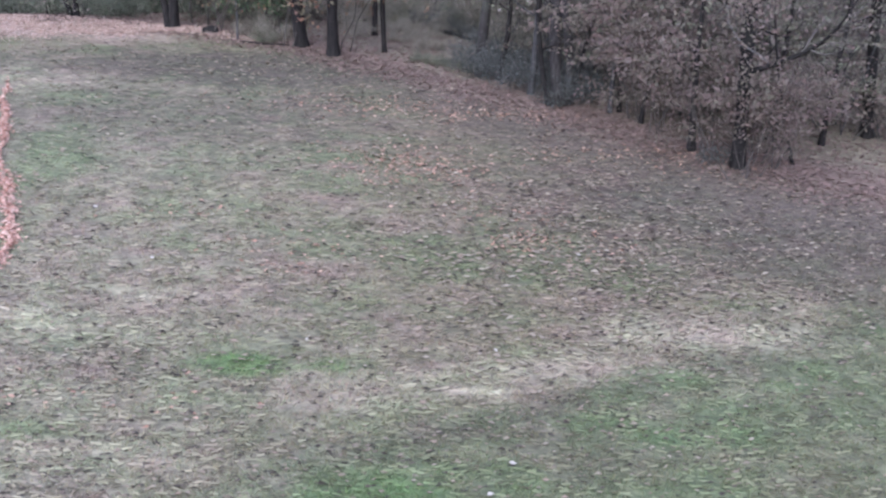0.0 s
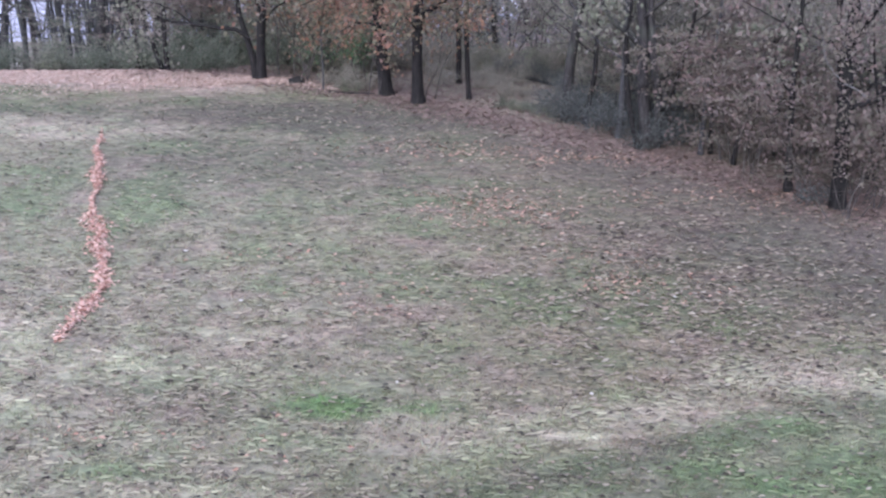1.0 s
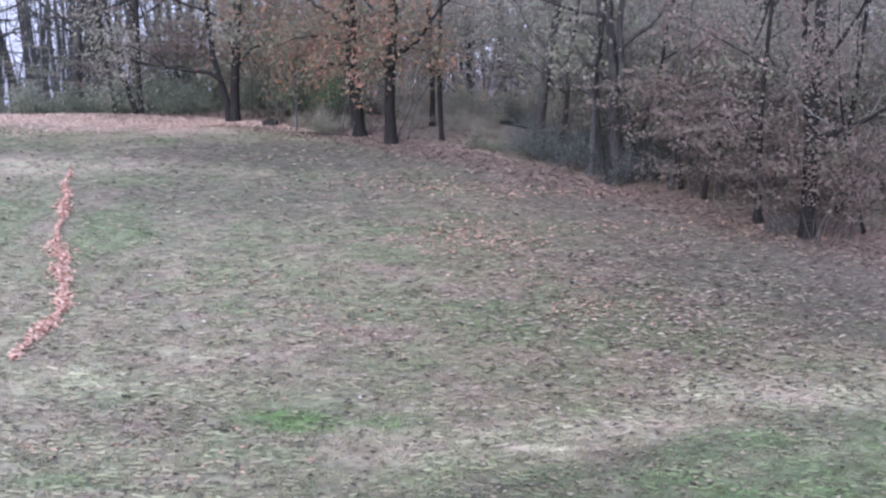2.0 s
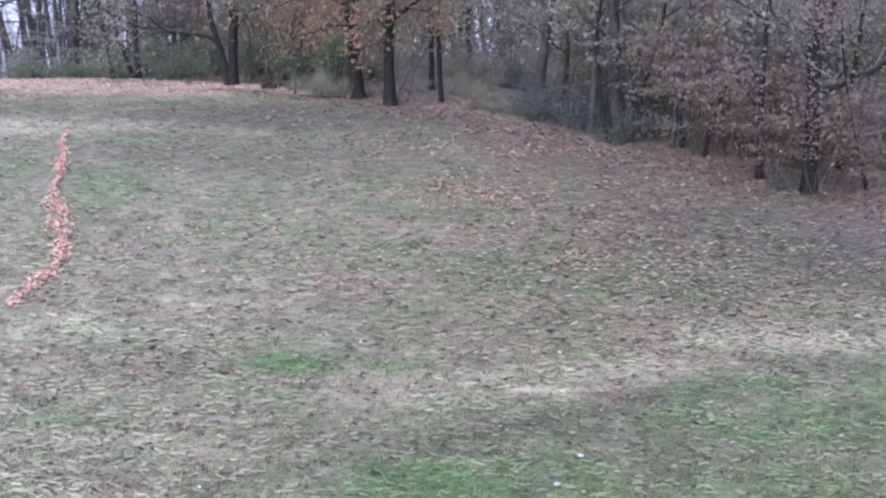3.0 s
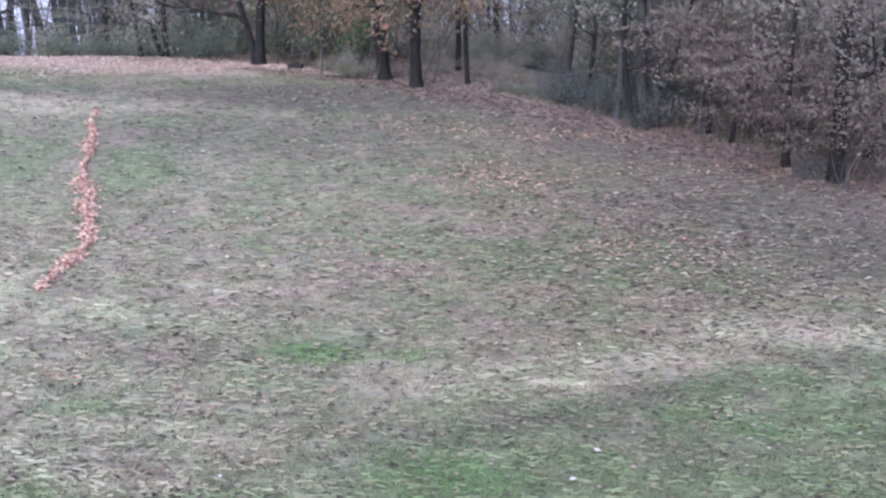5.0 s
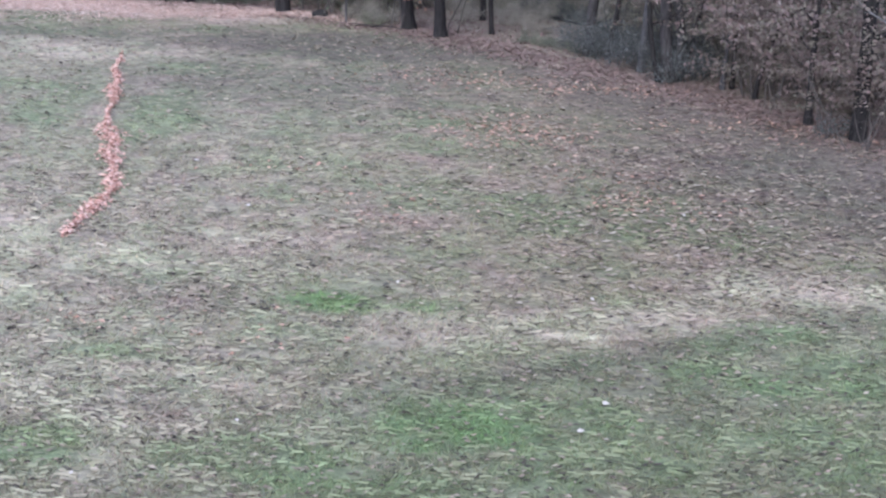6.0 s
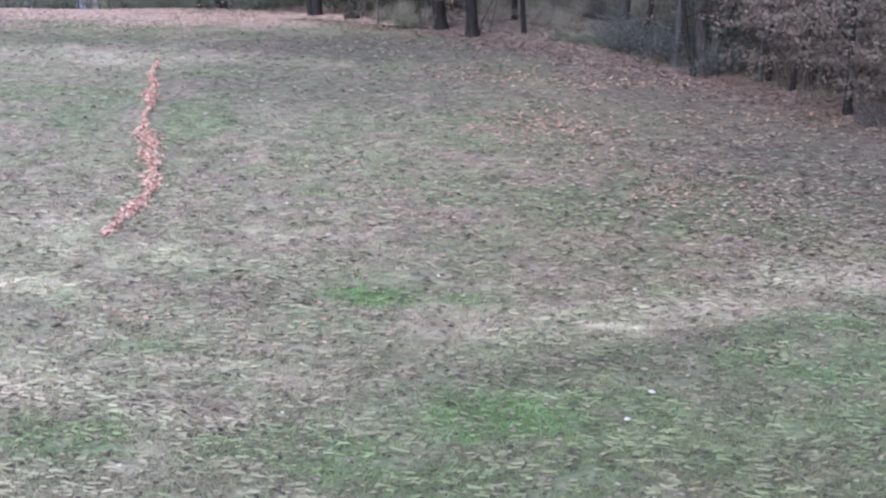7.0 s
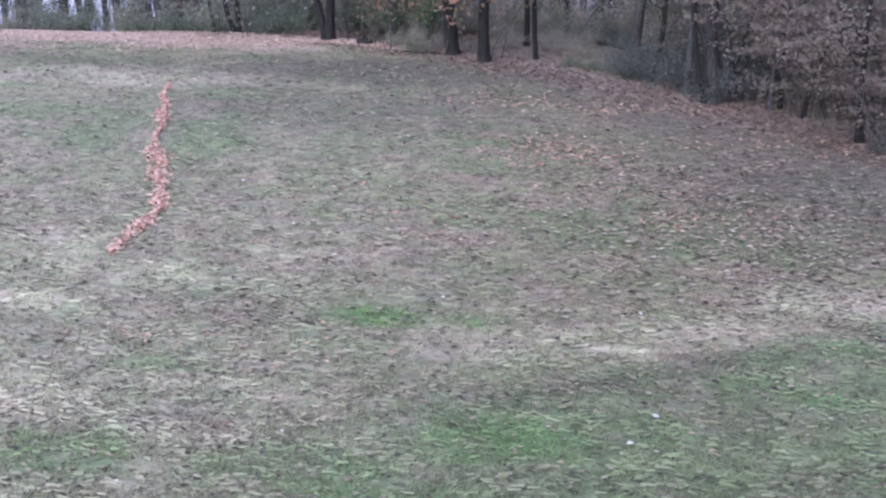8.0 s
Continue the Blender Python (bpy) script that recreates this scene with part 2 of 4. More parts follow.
def turf_material():
    m, n, l, b = material("turf", 0.95)
    att = n.new("ShaderNodeAttribute")
    att.attribute_name = "tone"
    co = n.new("ShaderNodeTexCoord")
    mp = n.new("ShaderNodeMapping")
    mp.inputs["Scale"].default_value = (0.8, 1.1, 1.0)
    l.new(co.outputs["Object"], mp.inputs["Vector"])
    fine = n.new("ShaderNodeTexNoise")
    fine.inputs["Scale"].default_value, fine.inputs["Detail"].default_value = 14, 4
    mid = n.new("ShaderNodeTexNoise")
    mid.inputs["Scale"].default_value, mid.inputs["Detail"].default_value = 5.5, 3
    l.new(mp.outputs[0], fine.inputs["Vector"])
    l.new(mp.outputs[0], mid.inputs["Vector"])
    r1 = ramp(n, [(0.3, (0.72, 0.72, 0.73)), (0.5, (0.96, 0.96, 0.96)), (0.72, (1.22, 1.21, 1.19))])
    r2 = ramp(n, [(0.34, (0.74, 0.75, 0.75)), (0.52, (1.0, 1.0, 1.0)), (0.68, (1.27, 1.25, 1.24))])
    l.new(fine.outputs[0], r1.inputs[0])
    l.new(mid.outputs[0], r2.inputs[0])
    a = n.new("ShaderNodeMix")
    a.data_type, a.blend_type = "RGBA", "MULTIPLY"
    a.inputs["Factor"].default_value = 1
    l.new(att.outputs["Color"], a.inputs[6])
    l.new(r1.outputs[0], a.inputs[7])
    c = n.new("ShaderNodeMix")
    c.data_type, c.blend_type = "RGBA", "MULTIPLY"
    c.inputs["Factor"].default_value = 1
    l.new(a.outputs[2], c.inputs[6])
    l.new(r2.outputs[0], c.inputs[7])
    l.new(c.outputs[2], b.inputs["Base Color"])
    bump = n.new("ShaderNodeBump")
    bump.inputs["Strength"].default_value, bump.inputs["Distance"].default_value = 0.8, 0.04
    l.new(fine.outputs[0], bump.inputs["Height"])
    l.new(bump.outputs[0], b.inputs["Normal"])
    return m


def leaf_material(name, stops, through_light=0.4, rough=0.75, clumps=0.0):
    """Leaves that differ one by one in colour; clumps: how far whole sprays share a colour."""
    m, n, l, b = material(name, rough)
    geo = n.new("ShaderNodeNewGeometry")
    r = ramp(n, stops)
    l.new(geo.outputs["Random Per Island"], r.inputs[0])
    if clumps:
        co = n.new("ShaderNodeTexCoord")
        spray = n.new("ShaderNodeTexNoise")
        spray.inputs["Scale"].default_value = 1.5
        spray.inputs["Detail"].default_value = 1.0
        l.new(co.outputs["Object"], spray.inputs["Vector"])
        wide = n.new("ShaderNodeMapRange")
        wide.inputs["From Min"].default_value, wide.inputs["From Max"].default_value = 0.3, 0.7
        l.new(spray.outputs[0], wide.inputs["Value"])
        both = n.new("ShaderNodeMix")
        both.inputs["Factor"].default_value = clumps
        l.new(geo.outputs["Random Per Island"], both.inputs["A"])
        l.new(wide.outputs[0], both.inputs["B"])
        l.new(both.outputs["Result"], r.inputs[0])
    l.new(r.outputs[0], b.inputs["Base Color"])
    if through_light:
        t = n.new("ShaderNodeBsdfTranslucent")
        mix = n.new("ShaderNodeMixShader")
        mix.inputs[0].default_value = through_light
        l.new(r.outputs[0], t.inputs["Color"])
        l.new(b.outputs[0], mix.inputs[1])
        l.new(t.outputs[0], mix.inputs[2])
        l.new(mix.outputs[0], n["Material Output"].inputs["Surface"])
    return m


def blade_material():
    m, n, l, b = material("grass_blades", 0.8)
    att = n.new("ShaderNodeAttribute")
    att.attribute_name = "tone"
    l.new(att.outputs["Color"], b.inputs["Base Color"])
    return m


def bark_material(name, dark, light, moss=0.0):
    m, n, l, b = material(name, 0.9)
    co = n.new("ShaderNodeTexCoord")
    mp = n.new("ShaderNodeMapping")
    mp.inputs["Scale"].default_value = (9, 9, 1.6)
    l.new(co.outputs["Object"], mp.inputs["Vector"])
    furrow = n.new("ShaderNodeTexNoise")
    furrow.inputs["Scale"].default_value, furrow.inputs["Detail"].default_value = 2.2, 6
    l.new(mp.outputs[0], furrow.inputs["Vector"])
    r = ramp(n, [(0.3, dark), (0.7, light)])
    l.new(furrow.outputs[0], r.inputs[0])
    blot = n.new("ShaderNodeTexNoise")
    blot.inputs["Scale"].default_value = 1.3
    l.new(co.outputs["Object"], blot.inputs["Vector"])
    r2 = ramp(n, [(0.5, (0, 0, 0)), (0.7, (moss, moss, moss))])
    l.new(blot.outputs[0], r2.inputs[0])
    mix = n.new("ShaderNodeMix")
    mix.data_type = "RGBA"
    l.new(r2.outputs[0], mix.inputs[0])
    l.new(r.outputs[0], mix.inputs[6])
    mix.inputs[7].default_value = (0.13, 0.15, 0.12, 1)
    l.new(mix.outputs[2], b.inputs["Base Color"])
    bump = n.new("ShaderNodeBump")
    bump.inputs["Strength"].default_value, bump.inputs["Distance"].default_value = 0.9, 0.03
    l.new(furrow.outputs[0], bump.inputs["Height"])
    l.new(bump.outputs[0], b.inputs["Normal"])
    return m


TURF = turf_material()
BLADES = blade_material()
BARK = bark_material("bark", (0.008, 0.0075, 0.009), (0.03, 0.027, 0.028), 0.06)
BARK_GREY = bark_material("grey_bark", (0.03, 0.031, 0.036), (0.1, 0.098, 0.106), 0.45)
TWIG = bark_material("brown_twigs", (0.055, 0.05, 0.049), (0.12, 0.106, 0.102), 0.2)
FINE = bark_material("grey_brown_fine_twigs", (0.085, 0.078, 0.076), (0.16, 0.145, 0.14), 0.2)
BARK_MID = bark_material("brown_grey_bark", (0.018, 0.017, 0.019), (0.068, 0.062, 0.065), 0.35)
BARK_PALE = bark_material("dead_wood", (0.15, 0.145, 0.15), (0.32, 0.31, 0.32), 0.0)
TAN, ROSE = (0.285, 0.25, 0.198), (0.3, 0.235, 0.19)
LITTER = leaf_material("fallen_leaves", [(0.0, (0.035, 0.03, 0.028)), (0.17, (0.06, 0.048, 0.042)), (0.27, (0.17, 0.14, 0.115)), (0.6, TAN), (0.8, ROSE), (0.95, (0.33, 0.295, 0.235)), (1.0, (0.38, 0.34, 0.28))], 0.1)
DRIFT = leaf_material("orange_fallen_leaves", [(0.0, (0.34, 0.19, 0.155)), (0.35, (0.54, 0.32, 0.265)), (0.7, (0.64, 0.43, 0.365)), (1.0, (0.68, 0.54, 0.475))], 0.1)
STRAY = leaf_material("stray_orange_leaves", [(0.0, (0.25, 0.145, 0.11)), (0.5, (0.41, 0.255, 0.195)), (1.0, (0.55, 0.4, 0.32))], 0.1)
CREST = leaf_material("pale_fallen_leaves", [(0.0, (0.32, 0.22, 0.19)), (0.3, (0.5, 0.36, 0.31)), (0.7, (0.6, 0.46, 0.4)), (1.0, (0.68, 0.58, 0.52))], 0.1)
OLIVE = leaf_material("olive_leaves", [(0.0, (0.2, 0.235, 0.175)), (0.35, (0.28, 0.295, 0.22)), (0.6, (0.335, 0.315, 0.27)), (0.8, (0.37, 0.315, 0.3)), (1.0, (0.37, 0.365, 0.345))], 0.5, clumps=0.6)
GREENL = leaf_material("green_leaves", [(0.0, (0.130, 0.165, 0.121)), (0.5, (0.200, 0.228, 0.176)), (0.85, (0.240, 0.252, 0.206)), (1.0, (0.290, 0.285, 0.242))], 0.5)
RUSTL = leaf_material("russet_leaves", [(0.0, (0.19, 0.2, 0.16)), (0.3, (0.25, 0.222, 0.18)), (0.52, (0.262, 0.22, 0.2)), (0.72, (0.315, 0.228, 0.218)), (0.85, (0.3, 0.245, 0.238)), (1.0, (0.335, 0.315, 0.28))], 0.5, clumps=0.6)
ORANGEL = leaf_material("orange_leaves", [(0.0, (0.17, 0.2, 0.135)), (0.28, (0.24, 0.225, 0.165)), (0.5, (0.285, 0.245, 0.18)), (0.6, (0.4, 0.23, 0.155)), (0.7, (0.38, 0.215, 0.17)), (0.8, (0.335, 0.225, 0.195)), (1.0, (0.31, 0.28, 0.205))], 0.5, clumps=0.6)
KHAKIL = leaf_material("khaki_leaves", [(0.0, (0.33, 0.315, 0.265)), (0.5, (0.38, 0.36, 0.31)), (1.0, (0.43, 0.395, 0.35))], 0.5)
BRIGHTL = leaf_material("bright_green_leaves", [(0.0, (0.12, 0.23, 0.12)), (0.6, (0.2, 0.33, 0.18)), (1.0, (0.26, 0.36, 0.22))], 0.5)
DARKL = leaf_material("dark_blue_green_leaves", [(0.0, (0.06, 0.07, 0.072)), (0.5, (0.135, 0.15, 0.147)), (0.85, (0.19, 0.2, 0.2)), (1.0, (0.27, 0.26, 0.25))])
# pale, bluish stops: the haze of distance is put into the leaf colour
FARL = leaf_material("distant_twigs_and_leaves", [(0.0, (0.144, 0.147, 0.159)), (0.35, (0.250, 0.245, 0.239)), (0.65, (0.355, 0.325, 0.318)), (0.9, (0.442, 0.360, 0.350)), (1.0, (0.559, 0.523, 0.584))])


# ---- mesh building ----
def mesh(name, verts, faces, mat, smooth=False):
    me = bpy.data.meshes.new(name)
    me.from_pydata([tuple(v) for v in verts] if not isinstance(verts, np.ndarray) else verts.tolist(), [], faces if isinstance(faces, list) else faces.tolist())
    me.materials.append(mat)
    if smooth:
        me.polygons.foreach_set("use_smooth", [True] * len(me.polygons))
    me.update()
    return me


def tube(verts, faces, points, radii, sides=6):
    """Adds a tapered round limb along points to the lists."""
    pts = [Vector(p) for p in points]
    first = len(verts)
    side = Vector((1, 0, 0))
    for k, p in enumerate(pts):
        d = (pts[min(k + 1, len(pts) - 1)] - pts[max(k - 1, 0)]).normalized()
        side = (side - d * side.dot(d))
        side = side.normalized() if side.length > 1e-4 else d.orthogonal().normalized()
        up = d.cross(side)
        for j in range(sides):
            a = 2 * math.pi * j / sides
            verts.append(tuple(p + (side * math.cos(a) + up * math.sin(a)) * radii[k]))
    for k in range(len(pts) - 1):
        for j in range(sides):
            a, b = first + k * sides + j, first + k * sides + (j + 1) % sides
            faces.append((a, b, b + sides, a + sides))
    faces.append(tuple(range(first + (len(pts) - 1) * sides, first + len(pts) * sides)))


def leaf_mesh(name, centres, sizes, normals, mat, gen, fold=0.25, slim=0.55, strewn=False):
    """One mesh of many small folded leaves, four corners each."""
    n = len(centres)
    nrm = normals / np.linalg.norm(normals, axis=1, keepdims=True)
    ref = gen.normal(size=(n, 3))
    if strewn:
        ref = np.c_[gen.normal(0, 0.17, n), np.ones(n), gen.normal(0, 0.1, n)]
    a = np.cross(nrm, ref)
    a /= np.linalg.norm(a, axis=1, keepdims=True) + 1e-9
    b = np.cross(nrm, a)
    s = sizes[:, None]
    curl = gen.uniform(-0.4, 1.0, (n, 1)) * fold
    v = np.stack([centres - a * s * 0.5, centres + b * s * 0.5 * slim + nrm * s * curl * 0.5 - a * s * 0.08,
                  centres + a * s * 0.5 + nrm * s * curl * 0.3, centres - b * s * 0.5 * slim + nrm * s * curl * 0.5 - a * s * 0.08], 1).reshape(-1, 3)
    i = np.arange(n)[:, None] * 4
    f = np.concatenate([i + [0, 1, 2], i + [0, 2, 3]], 1).reshape(-1, 3)
    return mesh(name, v, f, mat)


def part(name, data, parent, label=""):
    ob = new(name, data)
    ob.parent = parent
    return tagged(ob, label)


def thing(name, x, y, label, category, group="", sink=0.03, turn=0.0):
    ob = new(name)
    ob.empty_display_size = 0.3
    ob.matrix_basis = pose(x, y, ground_at(x, y) - sink, 0, 0, turn)
    return tagged(ob, label, category, group)


# ---- ground ----
def spread(lo, a, b, hi, fine, grow=1.12):
    mid = list(np.arange(a, b + fine / 2, fine))
    left, right, s = [], [], fine
    p = a
    while p > lo:
        s *= grow
        p -= s
        left.append(max(p, lo))
    p, s = mid[-1], fine
    while p < hi:
        s *= grow
        p += s
        right.append(min(p, hi))
    return np.array(left[::-1] + mid + right)


gx, gy = spread(-900, -16, 14.5, 900, 0.11), spread(-600, 7.5, 37, 1500, 0.11)
GX, GY = np.meshgrid(gx, gy)
fx, fy = GX.ravel(), GY.ravel()
near = step(60, 30, np.hypot(fx, fy - 15))
gz = height(fx, fy) + near * (0.05 * (fbm(fx * 0.5, fy * 0.5, 5) - 0.5) + 0.035 * (fbm(fx * 2.5, fy * 2.5, 9, 3) - 0.5))
nx, ny = len(gx), len(gy)
idx = np.arange(nx * ny).reshape(ny, nx)
quads = np.stack([idx[:-1, :-1], idx[:-1, 1:], idx[1:, 1:], idx[1:, :-1]], -1).reshape(-1, 4)
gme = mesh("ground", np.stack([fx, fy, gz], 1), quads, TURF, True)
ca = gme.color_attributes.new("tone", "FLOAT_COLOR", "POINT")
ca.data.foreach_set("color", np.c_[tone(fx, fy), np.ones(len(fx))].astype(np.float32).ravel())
tagged(new("ground", gme), "worn grey-green lawn on a hillside running into woods", "ground", kind="structure")


def lift(x, y):
    return height(x, y) + 0.05 * (fbm(x * 0.5, y * 0.5, 5) - 0.5) + 0.035 * (fbm(x * 2.5, y * 2.5, 9, 3) - 0.5)


def in_plan(n, gen, power=1.0):
    """Places on the slope, thicker where it is near."""
    y = 7.8 + 29 * gen.random(n) ** (1.0 + 0.9 * power)
    half = 2.2 + 0.47 * y
    x = -half + (2 * half + 1.5) * gen.random(n)
    return x, y


# grass: single blades in tufts
bx, by = in_plan(330000, rng, 1.0)
keep = (by < edge_y(bx) + 0.3) & (fbm(bx * 3.1, by * 4.0, 61, 3) + 0.25 * rng.random(len(bx)) > 0.5) & (rng.random(len(bx)) > 0.7 * step(14, 22, by))
bx, by = bx[keep], by[keep]
n = len(bx)
bz = lift(bx, by)
ang, tall = rng.normal(0, 0.4, n), rng.gamma(4.0, 0.008, n) * (0.7 + 0.6 * fbm(bx * 0.8, by * 0.8, 71)) + 0.015
wide, bend = rng.uniform(0.006, 0.013, n), rng.uniform(0.3, 1.3, n)
dx, dy = np.cos(ang), np.sin(ang)
lx, ly = rng.normal(size=n) * 1.5 * bend * tall, rng.normal(size=n) * 0.3 * bend * tall
bv = np.stack([np.c_[bx - dx * wide, by - dy * wide, bz - 0.005], np.c_[bx + dx * wide, by + dy * wide, bz - 0.005], np.c_[bx + lx, by + ly, bz + tall]], 1).reshape(-1, 3)
grass = mesh("grass", bv, np.arange(3 * n).reshape(-1, 3), BLADES)
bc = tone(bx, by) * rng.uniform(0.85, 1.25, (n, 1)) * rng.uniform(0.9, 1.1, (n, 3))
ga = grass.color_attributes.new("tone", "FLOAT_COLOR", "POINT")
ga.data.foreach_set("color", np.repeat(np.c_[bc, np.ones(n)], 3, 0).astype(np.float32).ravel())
tagged(new("grass", grass), "short tired autumn grass, green in patches", "grass", kind="stuff")


# dead grass lying in flat mats along the slope; the darkest mats are painted shadow
mx, my = in_plan(30000, rng, 0.7)
keep = (my < edge_y(mx)) & (fbm(mx * 1.6, my * 2.4, 113, 3) + 0.3 * rng.random(len(mx)) > 0.55) & (rng.random(len(mx)) > 0.6 * step(15, 23, my))
mx, my = mx[keep], my[keep]
n = len(mx)
ang = rng.normal(0, 0.13, n)
half, deep = rng.uniform(0.02, 0.075, n), rng.uniform(0.005, 0.014, n)
ux, uy = np.cos(ang), np.sin(ang)
mz = [rng.uniform(0.005, 0.045, n) for _ in range(2)]
ends = []
for sx, sy, top in [(-1, -1, 0), (1, -0.5, 1), (1, 0.6, 1), (-1, 1, 0)]:
    px, py = mx + sx * half * ux - sy * deep * uy, my + sx * half * uy + sy * deep * ux
    ends.append(np.c_[px, py, lift(px, py) + mz[top] + 0.012 * (sy > 0)])
mats = mesh("dead_grass", np.stack(ends, 1).reshape(-1, 3), np.arange(4 * n).reshape(-1, 4), BLADES)
# factors 0.4 and 0.55 darken a mat into a shadow dash
mc = tone(mx, my) * rng.choice([0.4, 0.55, 0.95, 1.05, 1.1, 1.3], n)[:, None] + np.array((0.03, 0.025, 0.012)) * rng.random((n, 1))
ma = mats.color_attributes.new("tone", "FLOAT_COLOR", "POINT")
ma.data.foreach_set("color", np.repeat(np.c_[np.clip(mc, 0.02, 0.7), np.ones(n)], 4, 0).astype(np.float32).ravel())
tagged(new("dead_grass", mats), "flattened straw-coloured dead grass on the lawn, with dark pieces as painted shadow", "grass", kind="stuff")


def scatter(name, x, y, size, mat, label, raise_by=0.02, tilt=0.35, fold=0.35, slim=0.55):
    z = lift(x, y) + rng.uniform(0.004, raise_by, len(x))
    nrm = np.c_[rng.normal(0, tilt, len(x)), rng.normal(-0.12, tilt, len(x)), np.ones(len(x))]
    me = leaf_mesh(name, np.c_[x, y, z], size, nrm, mat, rng, fold, slim, True)
    return tagged(new(name, me), label, "fallen leaves", kind="stuff")


# leaves strewn over the lawn, thick on the shady side
lx, ly = in_plan(105000, rng, 0.7)
zone = 0.24 + 0.5 * step(0.0, 5.0, lx + 0.25 * (ly - 14)) * step(11.5, 14.5, ly) * (1 - 0.85 * step(15.5, 19.5, ly)) + 0.45 * spots(BROWN, lx, ly, 83) + 0.25 * spots(DRY, lx, ly, 85)
zone *= 1 - 0.5 * step(12.2, 10.8, ly - 0.45 * (lx - 1.75)) * step(-3, 0, lx)
zone *= 0.35 + 1.3 * fbm(lx * 1.1, ly * 1.5, 89, 4)
zone *= 1 - 0.9 * spots(BARE, lx, ly, 59)
zone *= 1 - 0.65 * step(4.0, 8.0, lx)
keep = (rng.random(len(lx)) < zone) & (ly < edge_y(lx) + 0.5)
lx, ly = lx[keep], ly[keep]
grown = 0.68 + 0.32 * step(10, 15, ly)
scatter("leaf_litter", lx, ly, rng.uniform(0.06, 0.15, len(lx)) * grown, LITTER, "dry brown and tan leaves strewn over the lawn", 0.04, 0.2, 0.4, 0.5)

# dark leaf shapes added low among them as the shadow gaps under leaves
dxs, dys = in_plan(46000, rng, 1.0)
shadow_odds = (0.12 + 0.75 * np.clip(fbm(dxs * 0.9, dys * 1.2, 137, 3) - 0.35, 0, 1)) * (1 - 0.9 * spots(BARE, dxs, dys, 59)) * (1 - 0.6 * step(16, 22, dys)) * (1 - 0.5 * step(5.0, 8.0, dxs))
keep = (rng.random(len(dxs)) < shadow_odds) & (dys < edge_y(dxs))
dxs, dys = dxs[keep], dys[keep]
LEAF_SHADOW = leaf_material("leaf_shadow_dark", [(0.0, (0.042, 0.037, 0.034)), (0.6, (0.072, 0.061, 0.053)), (1.0, (0.115, 0.095, 0.08))], 0.0, 0.6)
scatter("damp_leaf_litter", dxs, dys, rng.uniform(0.05, 0.12, len(dxs)), LEAF_SHADOW, "dark leaf shapes standing in for shadow gaps among the litter", 0.025, 0.14, 0.15, 0.34)

# leaves on the forest floor and along its edge
fx2 = rng.uniform(-20, 20, 42000)
fy2 = edge_y(fx2) - 0.5 + 7.5 * rng.random(42000) ** 2.0 + rng.normal(0, 0.55, 42000) + 1.0 * (fbm(fx2, fx2 * 0.3, 97) - 0.5)
scatter("woodland_leaf_litter", fx2, fy2, rng.uniform(0.06, 0.14, len(fx2)), leaf_material("woodland_fallen_leaves", [(0.0, (0.11, 0.083, 0.078)), (0.4, (0.178, 0.132, 0.122)), (0.8, (0.23, 0.165, 0.152)), (1.0, (0.285, 0.208, 0.188))], 0.1), "thick brown leaves along the edge of the woods")

# pale drift of leaves on the crest
cx = rng.uniform(-20, -2.2, 60000)
lower = np.interp(cx, [-20, -11, -8.5, -6, -5, -2.2], [28.6, 29.2, 29.8, 31.3, 32.2, 30.9])
upper = np.interp(cx, [-20, -13, -8.7, -6, -4, -2.2], [34.0, 34.6, 34.0, 33.2, 32.6, 31.3])
cy = lower - 0.4 + (upper - lower + 0.4) * rng.random(len(cx)) ** 0.55 + rng.normal(0, 0.2, len(cx))
keep = ((fbm(cx * 0.7, cy * 1.3, 101) > 0.44) | (rng.random(len(cx)) < 0.3)) & (rng.random(len(cx)) < 0.25 + 0.75 * step(-3.0, -6.5, cx))
cx, cy = cx[keep], cy[keep]
scatter("crest_leaf_drift", cx, cy, rng.uniform(0.03, 0.08, len(cx)), CREST, "pale pinkish leaves blown onto the crest of the lawn", 0.05)

# orange leaves caught in a rill that runs down the slope
RILL_Y = [14.4, 15.2, 15.95, 16.9, 17.95, 18.85, 19.8, 22.0, 24.3, 27.6]
RILL_X = [-5.06, -5.0, -4.99, -5.2, -5.52, -5.9, -6.15, -6.68, -7.3, -8.2]
RILL_W = [0.05, 0.14, 0.13, 0.10, 0.19, 0.20, 0.07, 0.12, 0.06, 0.02]
dy2 = rng.uniform(14.2, 27.6, 6000)
dw = 0.95 * np.interp(dy2, RILL_Y, RILL_W) * (0.3 + 1.2 * vnoise(dy2 * 2.6, 0 * dy2, 5))
keep = rng.random(len(dy2)) < np.clip(dw / 0.09, 0, 1) * step(25.8, 21, dy2) ** 0.5
dy2, dw = dy2[keep], dw[keep]
dx2 = np.interp(dy2, RILL_Y, RILL_X) + 0.14 * (vnoise(dy2 * 1.7, 0 * dy2, 9) - 0.5) + rng.normal(0, 0.62, len(dy2)) * dw
scatter("leaf_drift", dx2, dy2, rng.uniform(0.04, 0.09, len(dx2)), DRIFT, "narrow winding line of orange leaves down the lawn", 0.09, 0.5)

